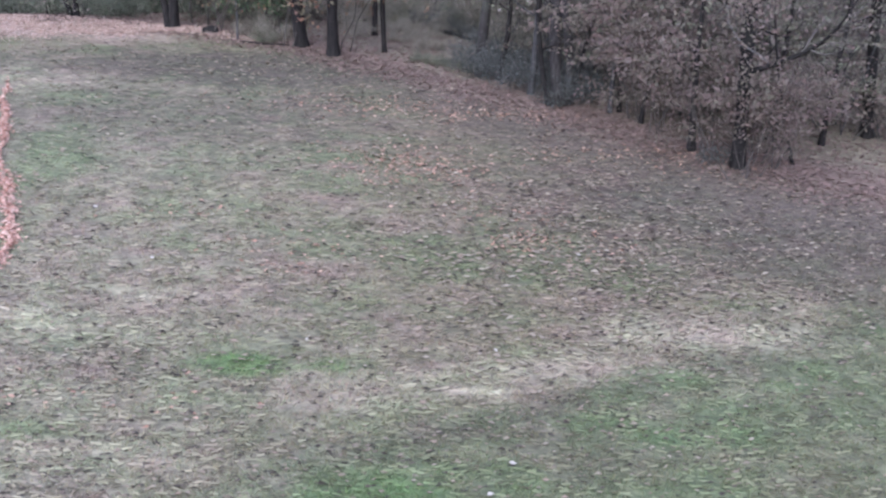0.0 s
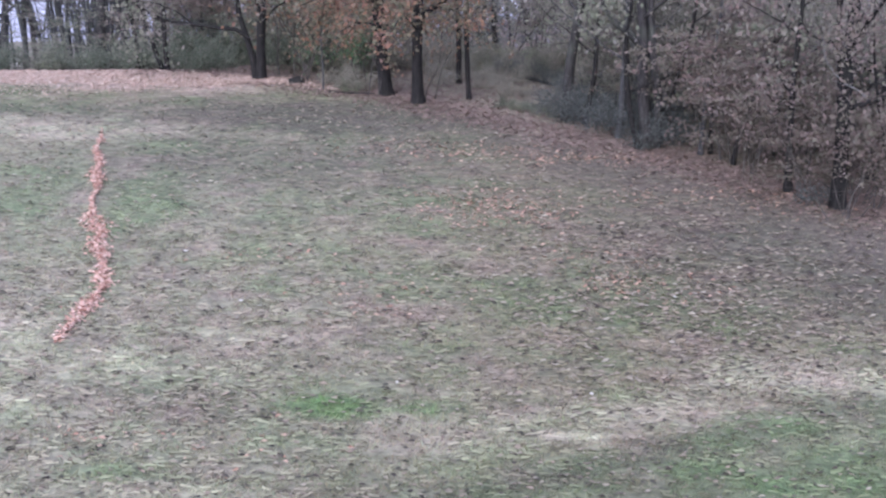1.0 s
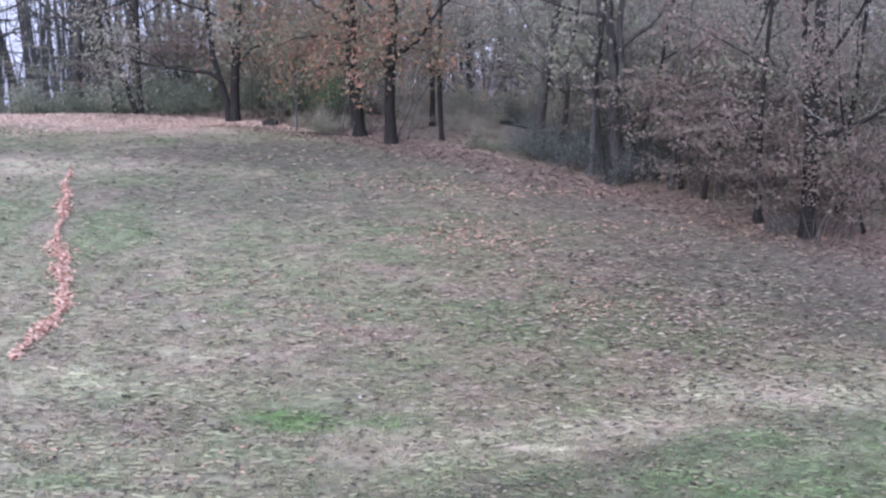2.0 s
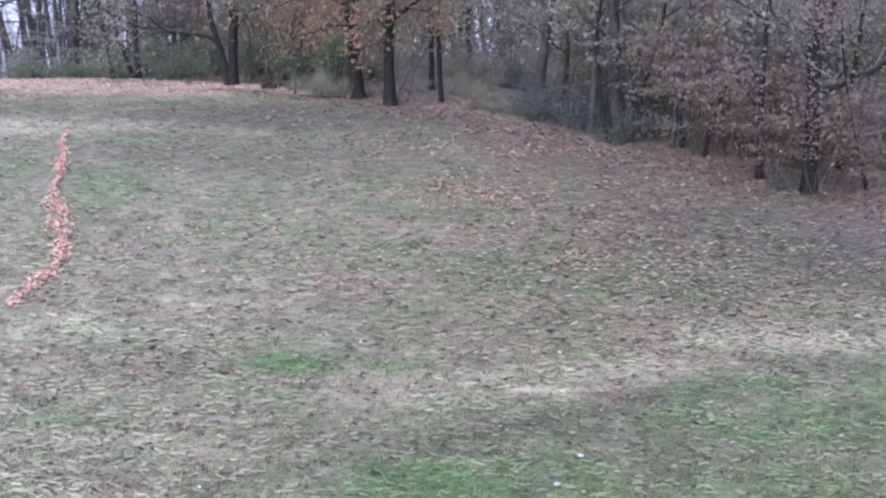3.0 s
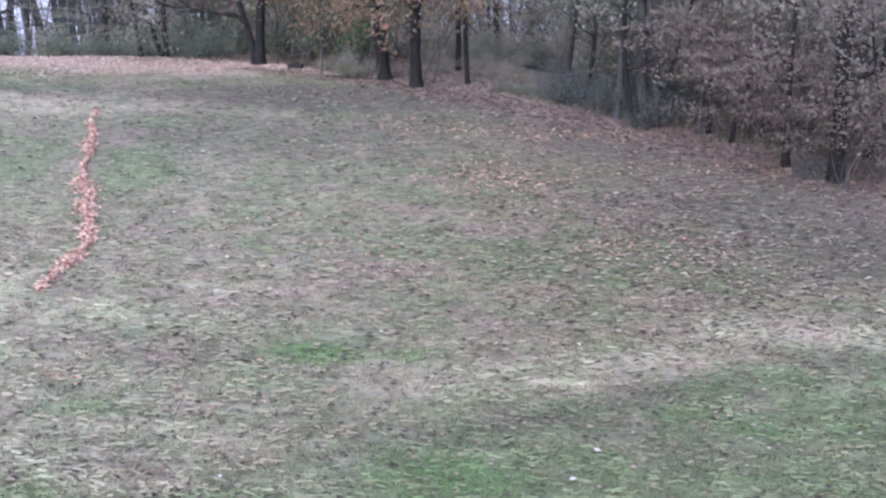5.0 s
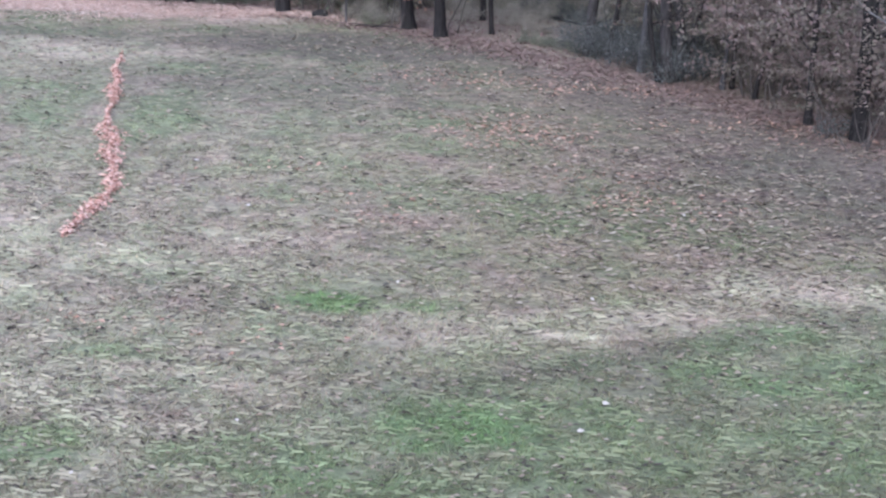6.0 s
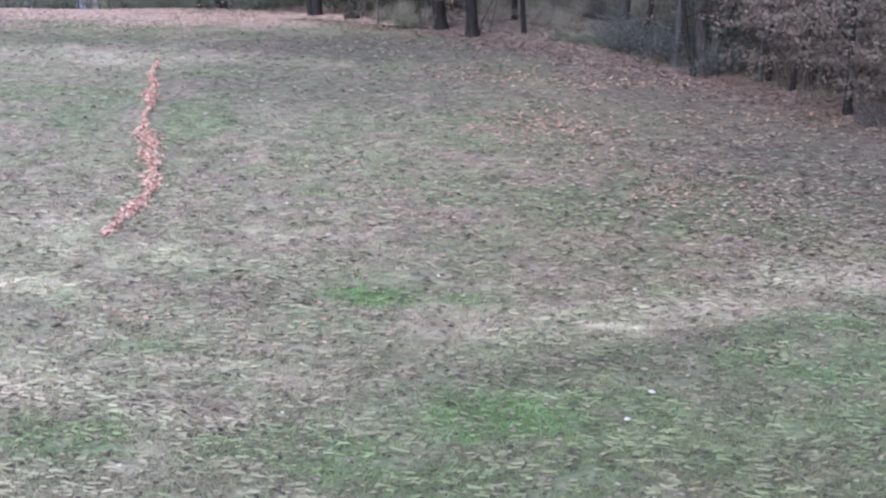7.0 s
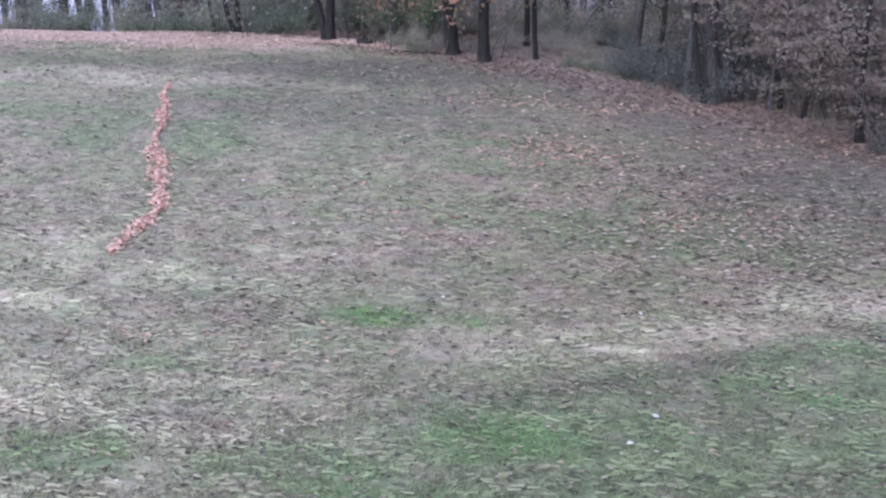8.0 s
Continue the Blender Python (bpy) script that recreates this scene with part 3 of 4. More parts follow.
# orange leaves in loose patches
ox, oy = [], []
for px, py, rx, ry, count in [(1.3, 20.3, 1.3, 1.1, 560), (3.1, 16.8, 0.6, 0.5, 170), (4.0, 16.6, 1.2, 0.7, 60), (2.9, 17.9, 1.0, 0.5, 70), (-9.0, 16.5, 1.5, 0.8, 120), (0.6, 24.2, 2.2, 0.9, 260), (3.6, 23.9, 2.3, 0.6, 320),
                              (-2.9, 11.8, 1.4, 0.5, 50), (-0.7, 16.2, 1.2, 0.5, 60), (-2.4, 17.6, 0.8, 0.4, 45), (-0.8, 15.5, 0.5, 0.25, 40), (-4.0, 11.9, 0.6, 0.2, 16), (4.7, 21.1, 1.2, 0.5, 80), (7.2, 21.2, 1.6, 0.7, 200), (-6.3, 31.5, 3.0, 0.9, 200)]:
    ox.append(px + rx * rng.normal(0, 0.6, count))
    oy.append(py + ry * rng.normal(0, 0.6, count))
ox, oy = np.concatenate(ox), np.concatenate(oy)
scatter("orange_leaf_scatter", ox, oy, rng.uniform(0.05, 0.11, len(ox)), STRAY, "scattered orange leaves on the lawn", 0.03)


# ---- trees and shrubs ----
def wander(start, way, length, steps, gen, wobble, rise=0.0):
    """Points along a limb that wavers and bends upwards by rise."""
    p, d = Vector(start), Vector(way).normalized()
    out = [p.copy()]
    for _ in range(steps):
        d = (d + Vector(gen.normal(0, wobble, 3)) + Vector((0, 0, rise))).normalized()
        p = p + d * (length / steps)
        out.append(p.copy())
    return out


def along(points, f):
    k = min(int(f * (len(points) - 1)), len(points) - 2)
    u = f * (len(points) - 1) - k
    return points[k].lerp(points[k + 1], u), (points[k + 1] - points[k]).normalized()


def grow_limb(start, way, length, radius, gen, twig_lists, twigs=6, rise=0.04, path=None):
    """A limb; its side twigs go to their own lists. Returns the limb's lists and the places where leaves sit."""
    main_v, main_f, tips = [], [], []
    verts, faces = twig_lists
    pts = path or wander(start, way, length, 7, gen, 0.13, rise)
    tube(main_v, main_f, pts, list(np.linspace(radius, radius * 0.25, len(pts))), 6)
    for k in range(twigs):
        f = gen.uniform(0.25, 1.0)
        p, d = along(pts, f)
        w = (d + Vector(gen.normal(0, 0.75, 3))).normalized()
        sub = wander(p, w, length * gen.uniform(0.25, 0.5), 4, gen, 0.2, 0.03)
        r = radius * 0.4 * (1.1 - 0.6 * f)
        tube(verts, faces, sub, list(np.linspace(r, r * 0.3, 5)), 4)
        for _ in range(4):
            q, e = along(sub, gen.uniform(0.2, 1.0))
            w2 = (e + Vector(gen.normal(0, 0.8, 3))).normalized()
            tw = wander(q, w2, length * gen.uniform(0.1, 0.24), 2, gen, 0.2, 0.0)
            tube(verts, faces, tw, [r * 0.35, r * 0.25, r * 0.12], 3)
            tips += [tw[-1], tw[1], q]
    return main_v, main_f, tips


def crown_mesh(tips, count, size, mat, gen, scatter_by=0.25):
    t = np.array([tuple(p) for p in tips])
    c = t[gen.integers(0, len(t), count)] + gen.normal(0, scatter_by, (count, 3))
    nrm = gen.normal(0, 1, (count, 3)) + [0, -0.3, 0.5]
    return leaf_mesh("crown", c, gen.uniform(0.6, 1.3, count) * size, nrm, mat, gen)


def trunk_mesh(points, radii, gen, bark, flare=1.7, sides=10):
    verts, faces = [], []
    r = list(radii)
    tube(verts, faces, points, r, sides)
    low = points[0][2]
    for k, v in enumerate(verts):
        h = v[2] - low
        ang = math.atan2(v[1] - points[0][1], v[0] - points[0][0])
        g = 1 + (flare - 1) * math.exp(-h / 0.22) * (0.75 + 0.35 * math.sin(3 * ang + 1.3)) + 0.05 * math.sin(5 * ang + h * 2.0)
        axis = Vector(along([Vector(p) for p in points], min(0.999, (k // sides) / (len(points) - 1)))[0])
        w = axis + (Vector(v) - axis) * g
        verts[k] = (w.x, w.y, v[2])
    return mesh("trunk", verts, faces, bark, True)


def tree(x, y, tall, radius, label, seed, lean=(0, 0), limbs=9, first=0.3, leaves=1400, leaf=0.12, leafmat=None, bark=None, own_limbs=(), second=None,
         group="", wobble=0.03, reach=0.28, flare=1.7, name="tree", fine_bark=None):
    """A tree: trunk, limbs, crown. own_limbs: (points from the base, radius). second: points of a second stem."""
    gen = np.random.default_rng(seed)
    bark, leafmat = bark or BARK, leafmat or RUSTL
    root = thing(name, x, y, label, "tree", group)
    steps = 12
    pts, p, d = [Vector((0, 0, -0.12))], Vector((0, 0, -0.12)), Vector((lean[0], lean[1], 1)).normalized()
    for k in range(steps):
        d = (d + Vector((*gen.normal(0, wobble, 2), 0.03))).normalized()
        p = p + d * (tall / steps)
        pts.append(p.copy())
    fine = [pts[0], pts[0].lerp(pts[1], 0.12), pts[0].lerp(pts[1], 0.3), pts[0].lerp(pts[1], 0.6)] + pts[1:]
    rad = [radius * (1 - 0.85 * max(0, q.z) / tall) for q in fine]
    part("trunk", trunk_mesh(fine, rad, gen, bark, flare), root)
    tips, tw = [], ([], [])
    if second:
        sp = [Vector(q) for q in second]
        part("trunk", trunk_mesh(sp, list(np.linspace(radius * 0.8, radius * 0.25, len(sp))), gen, bark, 1.2), root)
    for path, r in own_limbs:
        sp = [Vector(q) for q in path]
        length = sum((sp[k + 1] - sp[k]).length for k in range(len(sp) - 1))
        own = ([], []) if not group else tw
        v, f, t = grow_limb(None, None, length, r, gen, own, 7, path=sp)
        bough = part("limb", mesh("limb", v, f, bark, True), root)
        if not group:
            tagged(part("branchwork", mesh("branchwork", *own, fine_bark or FINE), bough), kind="stuff")
        tips += t * 3
    for k in range(limbs):
        f = first + (0.97 - first) * (k + gen.uniform(0, 0.8)) / max(limbs, 1)
        q, _ = along(pts, f)
        a = gen.uniform(0, 2 * math.pi)
        w = Vector((math.cos(a), math.sin(a), gen.uniform(0.05, 0.7)))
        length = tall * reach * gen.uniform(0.7, 1.2) * (1.15 - 0.7 * f)
        own = ([], []) if not group else tw
        v, fc, t = grow_limb(q, w, length, radius * 0.42 * (1.1 - 0.75 * f), gen, own)
        bough = part("limb", mesh("limb", v, fc, bark, True), root)
        if not group:
            tagged(part("branchwork", mesh("branchwork", *own, fine_bark or FINE), bough), kind="stuff")
        tips += t
    if group:
        tagged(part("branchwork", mesh("branchwork", *tw, fine_bark or FINE), root), kind="stuff")
    if leaves and tips:
        tagged(part("crown", crown_mesh(tips, leaves, leaf, leafmat, gen), root), kind="stuff")
    return root


def shrub(x, y, tall, wide, label, seed, leafmat, leaves=2200, leaf=0.07, stems=9, low=0.1, bark=None, group="", name="shrub", layered=False):
    """A shrub or sapling: stems from the ground, twigs and a ragged leafy crown."""
    gen = np.random.default_rng(seed)
    root = thing(name, x, y, label, "shrub", group)
    tips, tw = [], ([], [])
    for k in range(stems):
        a = gen.uniform(0, 2 * math.pi)
        w = Vector((math.cos(a) * wide / tall * 0.8, math.sin(a) * wide / tall * 0.8, 1))
        b = (math.cos(a) * wide * 0.12, math.sin(a) * wide * 0.12, -0.08)
        v, f, t = grow_limb(b, w, tall * gen.uniform(0.75, 1.15), 0.009 + 0.0035 * tall, gen, tw, 8, -0.03)
        part("stem", mesh("stem", v, f, bark or TWIG, True), root)
        tips += [q for q in t if q.z > low * tall]
    tagged(part("branchwork", mesh("branchwork", *tw, bark or TWIG), root), kind="stuff")
    if layered:
        # leaves lie in flat sprays, tier over tier, with gaps between
        hubs = np.array([tuple(p) for p in tips])[gen.integers(0, len(tips), 46)]
        c = hubs[gen.integers(0, 46, leaves)] + gen.normal(0, 1, (leaves, 3)) * (0.3, 0.3, 0.045)
        crown = leaf_mesh("crown", c, gen.uniform(0.6, 1.3, leaves) * leaf, gen.normal(0, 0.45, (leaves, 3)) + [0, -0.35, 1], leafmat, gen)
    else:
        crown = crown_mesh(tips, leaves, leaf, leafmat, gen, 0.06 * tall + 0.04)
    tagged(part("crown", crown, root), kind="stuff")
    return root


# trees along the edge of the lawn
tree(-4.8, 32.5, 13, 0.15, "forked dark tree with a long low limb at the crest", 11, bark=BARK, lean=(0.02, 0), limbs=12, first=0.2, leaves=3600, leafmat=OLIVE,
     own_limbs=[([(-0.3, -0.05, 1.25), (-0.65, -0.15, 1.5), (-1.2, -0.25, 1.56), (-1.82, -0.3, 1.64), (-2.5, -0.35, 1.72), (-3.1, -0.35, 1.95), (-3.8, -0.35, 2.4), (-4.5, -0.3, 2.85)], 0.075),
                ([(-1.9, -0.3, 1.66), (-2.3, -0.4, 2.0), (-2.9, -0.4, 2.25), (-3.5, -0.4, 2.3)], 0.03),
                ([(0.1, 0, 1.7), (0.6, -0.2, 2.2), (1.2, -0.3, 2.5), (1.9, -0.3, 2.6)], 0.04), ([(0, -0.1, 2.2), (-0.1, -0.6, 2.6), (0.1, -1.1, 2.6), (0.2, -1.5, 2.3)], 0.03)],
     second=[(-0.12, 0, -0.1), (-0.2, 0.02, 0.6), (-0.36, 0.03, 1.2), (-0.6, 0.05, 2.0), (-0.75, 0.1, 3.4), (-0.9, 0.2, 5.5), (-1.3, 0.2, 8.0)])
tree(-7.95, 34.2, 10, 0.085, "slim dark tree beside a leaning one", 12, lean=(-0.05, 0), limbs=6, first=0.3, leaves=350)
tree(-8.08, 34.4, 9, 0.08, "slim tree leaning steeply over the hedge", 13, lean=(-0.42, 0.1), limbs=6, first=0.3, leaves=250)
tree(-9.3, 36.4, 10, 0.08, "slim dark tree growing out of the hedge", 14, lean=(-0.12, 0), limbs=6, first=0.3, leaves=250)
tree(-0.99, 30.35, 15, 0.185, "dark tree with a flared foot and orange leaves", 15, lean=(-0.05, 0), limbs=9, first=0.14, leaves=2400, leaf=0.13, leafmat=ORANGEL, flare=1.8,
     own_limbs=[([(-0.1, -0.1, 1.7), (-0.4, -0.5, 2.0), (-0.8, -0.9, 2.0), (-1.2, -1.2, 1.75)], 0.035), ([(0, -0.1, 1.9), (0.3, -0.6, 2.15), (0.7, -1.0, 2.1), (1.1, -1.3, 1.8)], 0.03),
                ([(-0.05, -0.1, 2.4), (-0.3, -0.8, 2.6), (-0.5, -1.3, 2.5)], 0.03), ([(0, -0.1, 2.7), (0.5, -0.5, 2.9), (1.2, -0.8, 2.8), (1.7, -1.0, 2.5)], 0.035),
                ([(-0.1, 0, 2.5), (-0.9, -0.3, 2.8), (-1.7, -0.5, 2.7), (-2.4, -0.6, 2.4)], 0.04), ([(-0.1, -0.1, 3.0), (0.0, -0.6, 3.3), (0.1, -1.1, 3.2), (0.05, -1.5, 2.9)], 0.03),
                ([(-0.1, -0.1, 3.5), (-0.2, -0.7, 3.8), (-0.3, -1.3, 3.7), (-0.4, -1.7, 3.4)], 0.03)])
tree(-0.11, 29.2, 14, 0.155, "straight dark tree with a root spreading beside it", 16, lean=(0.0, 0), limbs=9, first=0.15, leaves=1900, leaf=0.13, leafmat=ORANGEL, flare=2.0,
     own_limbs=[([(0, -0.1, 2.0), (-0.3, -0.6, 2.3), (-0.5, -1.1, 2.2), (-0.7, -1.4, 1.9)], 0.03), ([(0, -0.1, 2.3), (0.4, -0.5, 2.6), (0.9, -0.8, 2.5), (1.3, -1.0, 2.2)], 0.03),
                ([(0, -0.1, 2.9), (0.1, -0.6, 3.2), (0.0, -1.1, 3.1), (0.1, -1.5, 2.8)], 0.03), ([(0, -0.1, 3.4), (0.0, -0.6, 3.7), (0.2, -1.1, 3.6), (0.3, -1.5, 3.2)], 0.03)])
tree(1.12, 32.4, 13, 0.085, "slender dark straight tree", 17, lean=(-0.03, 0), limbs=7, first=0.3, leaves=500, leafmat=OLIVE)
tree(1.32, 29.9, 12, 0.072, "slender dark tree with pale patches", 18, lean=(-0.045, 0), limbs=7, first=0.25, leaves=500, leafmat=OLIVE)
tree(3.71, 27.5, 11, 0.14, "crooked grey tree wrapped with growth at its foot", 191, lean=(-0.05, 0), limbs=9, first=0.2, leaves=1300, leafmat=OLIVE, wobble=0.07, flare=2.1, bark=BARK_MID)
tree(5.29, 24.9, 11, 0.15, "grey tree with a dark arching limb", 20, lean=(-0.11, 0.05), limbs=9, first=0.16, leaves=900, leafmat=OLIVE, bark=BARK_MID, wobble=0.06, flare=2.2,
     own_limbs=[([(-0.3, -0.15, 2.3), (-0.6, -0.5, 2.55), (-1.05, -0.75, 2.85), (-1.25, -0.8, 3.15), (-1.4, -0.8, 3.6)], 0.06)],
     second=[(0.15, 0.05, -0.1), (0.22, 0.05, 0.6), (0.2, 0.1, 1.3), (0.05, 0.1, 2.1), (-0.05, 0.2, 3.5), (0.1, 0.3, 6.0), (0.1, 0.3, 8.5)])
tree(4.7, 25.7, 9, 0.08, "thin grey tree in a thicket", 21, lean=(0.1, 0), limbs=7, first=0.2, leaves=600, leafmat=OLIVE, bark=BARK_GREY)
tree(5.9, 25.6, 9, 0.085, "thin grey tree leaning over a thicket", 22, lean=(-0.2, 0), limbs=7, first=0.2, leaves=600, leafmat=OLIVE, bark=BARK_GREY)
tree(5.05, 24.75, 7, 0.07, "crooked dark stem in a clump at the lawn edge", 31, lean=(-0.25, 0), limbs=7, first=0.15, leaves=500, leafmat=OLIVE, bark=BARK, wobble=0.08)
tree(5.5, 25.1, 7.5, 0.06, "dark stem leaning out of a clump", 32, lean=(0.22, 0), limbs=7, first=0.15, leaves=500, leafmat=OLIVE, bark=BARK, wobble=0.08)
tree(4.1, 27.1, 8, 0.07, "crooked dark stem behind the thicket", 33, lean=(0.12, 0), limbs=7, first=0.15, leaves=500, leafmat=OLIVE, bark=BARK, wobble=0.08)
tree(6.9, 23.6, 7, 0.055, "thin dark stem among brown leaves", 34, lean=(0.1, 0), limbs=7, first=0.15, leaves=600, leafmat=RUSTL, bark=BARK, wobble=0.07)
tree(8.9, 22.3, 9, 0.09, "dark crooked tree behind the lawn edge", 35, lean=(-0.08, 0), limbs=8, first=0.15, leaves=700, leafmat=OLIVE, bark=BARK, wobble=0.06)
tree(10.7, 22.4, 8, 0.07, "dark thin tree leaning in the shady woods", 36, lean=(0.15, 0), limbs=7, first=0.15, leaves=700, leafmat=OLIVE, bark=BARK, wobble=0.07)
tree(6.35, 24.3, 5, 0.06, "short pale sapling stem under brown leaves", 23, lean=(0.03, 0), limbs=6, first=0.2, leaves=900, leafmat=RUSTL, bark=BARK_GREY)
tree(6.6, 24.4, 5, 0.055, "short dark sapling stem under brown leaves", 24, lean=(-0.02, 0), limbs=6, first=0.2, leaves=900, leafmat=RUSTL)
tree(7.53, 21.75, 8, 0.075, "thin dark tree with brown leaves at the lawn edge", 25, lean=(-0.03, 0), limbs=8, first=0.16, leaves=1500, leafmat=RUSTL, flare=2.2)
tree(8.2, 20.75, 13, 0.15, "stout dark tree with a pale dead limb", 26, lean=(0.0, 0), limbs=9, first=0.16, leaves=2400, leaf=0.09, leafmat=RUSTL, wobble=0.02, bark=BARK,
     own_limbs=[([(0, -0.1, 1.5), (-0.1, -0.4, 1.75), (-0.1, -0.7, 1.75), (-0.15, -1.0, 1.6)], 0.02),
                ([(0, -0.1, 2.9), (-0.2, -0.5, 3.3), (-0.35, -0.9, 3.3), (-0.5, -1.3, 3.0)], 0.03), ([(0, -0.1, 3.5), (0.0, -0.6, 3.8), (-0.2, -1.1, 3.7), (-0.3, -1.4, 3.4)], 0.03)])
tree(9.62, 22.7, 9, 0.07, "thin dark tree in the shady woods", 27, lean=(0.02, 0), limbs=7, first=0.2, leaves=800, leafmat=OLIVE)
tree(9.55, 21.1, 5.5, 0.04, "thin bent sapling leaning over the lawn edge", 28, lean=(-0.25, 0), limbs=6, first=0.2, leaves=500, leafmat=RUSTL)
tree(12.1, 23.1, 12, 0.15, "dark tree deep in the shady woods", 29, lean=(-0.03, 0), limbs=8, first=0.2, leaves=900, leafmat=OLIVE)
tree(-2.82, 30.9, 3.2, 0.026, "small sapling with orange leaves", 30, lean=(-0.05, 0), limbs=9, first=0.25, leaves=900, leafmat=ORANGEL, reach=0.4, bark=BARK_GREY, wobble=0.09)

# a dead pale limb hung up on the stout tree
dead = thing("dead_limb", 8.2, 20.6, "pale bare dead limb hung across a trunk", "branch")
dead_twigs = ([], [])
v, f, _ = grow_limb(None, None, 1.2, 0.016, np.random.default_rng(5), dead_twigs, 4, path=[Vector(q) for q in [(0.35, -0.1, 2.2), (0.1, -0.22, 2.37), (-0.15, -0.22, 2.5), (-0.42, -0.22, 2.72), (-0.6, -0.2, 3.0), (-0.66, -0.2, 3.35)]])
part("limb", mesh("limb", v, f, BARK_PALE, True), dead)
tagged(part("branchwork", mesh("branchwork", *dead_twigs, BARK_PALE), dead), kind="stuff")

# woodland behind: a few kinds, then copies
kinds = []
for k, (tall, rad, bark, lm, lv) in enumerate([(15, 0.16, BARK_MID, OLIVE, 700), (13, 0.11, BARK_MID, RUSTL, 800), (16, 0.2, BARK_GREY, OLIVE, 600), (12, 0.08, BARK_GREY, RUSTL, 600),
                                              (14, 0.13, BARK_MID, ORANGEL, 700), (11, 0.07, BARK_MID, OLIVE, 500)]):
    kinds.append(tree(-2 + 5 * k, 41 + 2.2 * (k % 3), tall, rad, "bare autumn woodland tree with few leaves", 100 + k, lean=(rng.normal(0, 0.04), 0), limbs=10, first=0.16,
                      leaves=lv, leafmat=lm, bark=bark, group="woodland trees", wobble=0.06))
spotted = [(o.location.x, o.location.y) for o in bpy.data.objects if o.name.startswith("tree")]


def plant(kind, x, y, turn, size):
    m = pose(x, y, ground_at(x, y) - 0.05, 0, 0, turn) @ Matrix.Scale(size, 4)
    return copy_thing(kind, m)


def clear_of(x, y, gap):
    return all(math.hypot(x - a, y - b) > gap for a, b in spotted)


made = 0
while made < 96:
    y = float(rng.uniform(22, 78))
    x = float(rng.uniform(-0.62 * y, 0.66 * y))
    if -0.42 < x / y < -0.37 or (-0.03 < x / y < 0.14 and y < 52) or y < edge_y(x) + (6.0 if x > -4 else 2.2) or (x < -4 and y < 37.5) or not clear_of(x, y, 1.4):
        continue
    spotted.append((x, y))
    plant(kinds[int(rng.integers(0, 6)) if x > -4 else int(rng.choice([0, 1, 2, 3, 5]))], x, y, float(rng.uniform(0, 360)), float(rng.uniform(0.8, 1.2)))
    made += 1

# trunks that stand against the sky past the end of the hedge
for x, y, k, turn, size in [(-17.4, 44, 0, 30, 1.0), (-19.3, 51, 2, 120, 1.0), (-16.4, 45.5, 1, 210, 1.1), (-21.4, 56, 2, 290, 1.1), (-16.9, 49.5, 3, 70, 1.15), (-18.6, 47.5, 5, 160, 1.1)]:
    plant(kinds[k], x, y, turn, size)

# hedge of low green shrubs behind the crest
low_green = shrub(-14, 35.6, 1.15, 1.5, "low olive-green shrub in the hedge on the crest", 200, GREENL, 3000, 0.075, 12, 0.05, group="hedge shrubs")
low_olive = shrub(-11.5, 36.2, 1.1, 1.5, "low brownish-green shrub in the hedge on the crest", 201, OLIVE, 2600, 0.075, 12, 0.05, group="hedge shrubs")
for k, x in enumerate(np.arange(-24, -4.6, 0.85)):
    y = float(np.interp(x, [-24, -13, -8, -4], [34.9, 35.2, 36.3, 37.6])) + float(rng.uniform(0, 1.5))
    plant(low_green if rng.random() < 0.55 else low_olive, float(x), y, float(rng.uniform(0, 360)), float(rng.uniform(0.8, 1.2)) * float(np.interp(x, [-14.5, -12.0, -10], [0.6, 0.72, 1.0])))
tall_green = shrub(-6.9, 37.0, 2.2, 1.8, "broad green shrub behind the forked tree", 202, GREENL, 4200, 0.09, 12, 0.05)
plant(tall_green, -2.4, 36.2, 70, 1.1)
plant(tall_green, -4.3, 38.5, 170, 1.2)
plant(tall_green, 0.4, 37.0, 250, 0.55)
plant(tall_green, -2.4, 34.4, 200, 0.8)
plant(tall_green, -3.4, 34.6, 20, 0.9)
plant(tall_green, 1.7, 36.2, 310, 0.5)
plant(low_olive, -1.9, 30.9, 30, 0.5)
plant(low_green, -6.6, 34.4, 90, 0.8)
plant(low_green, -4.6, 37.2, 30, 1.3)
plant(low_green, -3.4, 36.6, 120, 1.2)
plant(low_olive, -5.6, 37.9, 210, 1.4)
plant(low_green, -7.4, 34.9, 180, 0.9)
plant(low_green, 2.3, 28.9, 60, 0.32)
plant(low_green, 3.0, 28.4, 160, 0.36)
for x, y, turn, size in [(2.6, 28.7, 10, 0.3), (3.35, 28.0, 80, 0.35), (3.3, 34.3, 150, 0.9), (4.0, 33.6, 220, 0.9), (2.4, 34.8, 290, 0.8)]:
    plant(low_olive, x, y, turn, size)

# orange maple saplings round the edge trees
maple = shrub(-3.6, 32.0, 3.4, 1.7, "young maple with orange autumn leaves", 203, ORANGEL, 640, 0.12, 2, 0.36, group="maple saplings", name="maple_sapling")
for x, y, turn, size in [(-2.2, 33.4, 40, 1.05), (-1.4, 32.0, 130, 1.15), (-1.45, 30.0, 75, 0.95), (0.15, 29.8, 330, 0.95), (-3.2, 32.8, 200, 1.25), (-4.1, 33.6, 290, 1.35)]:
    plant(maple, x, y, turn, size)

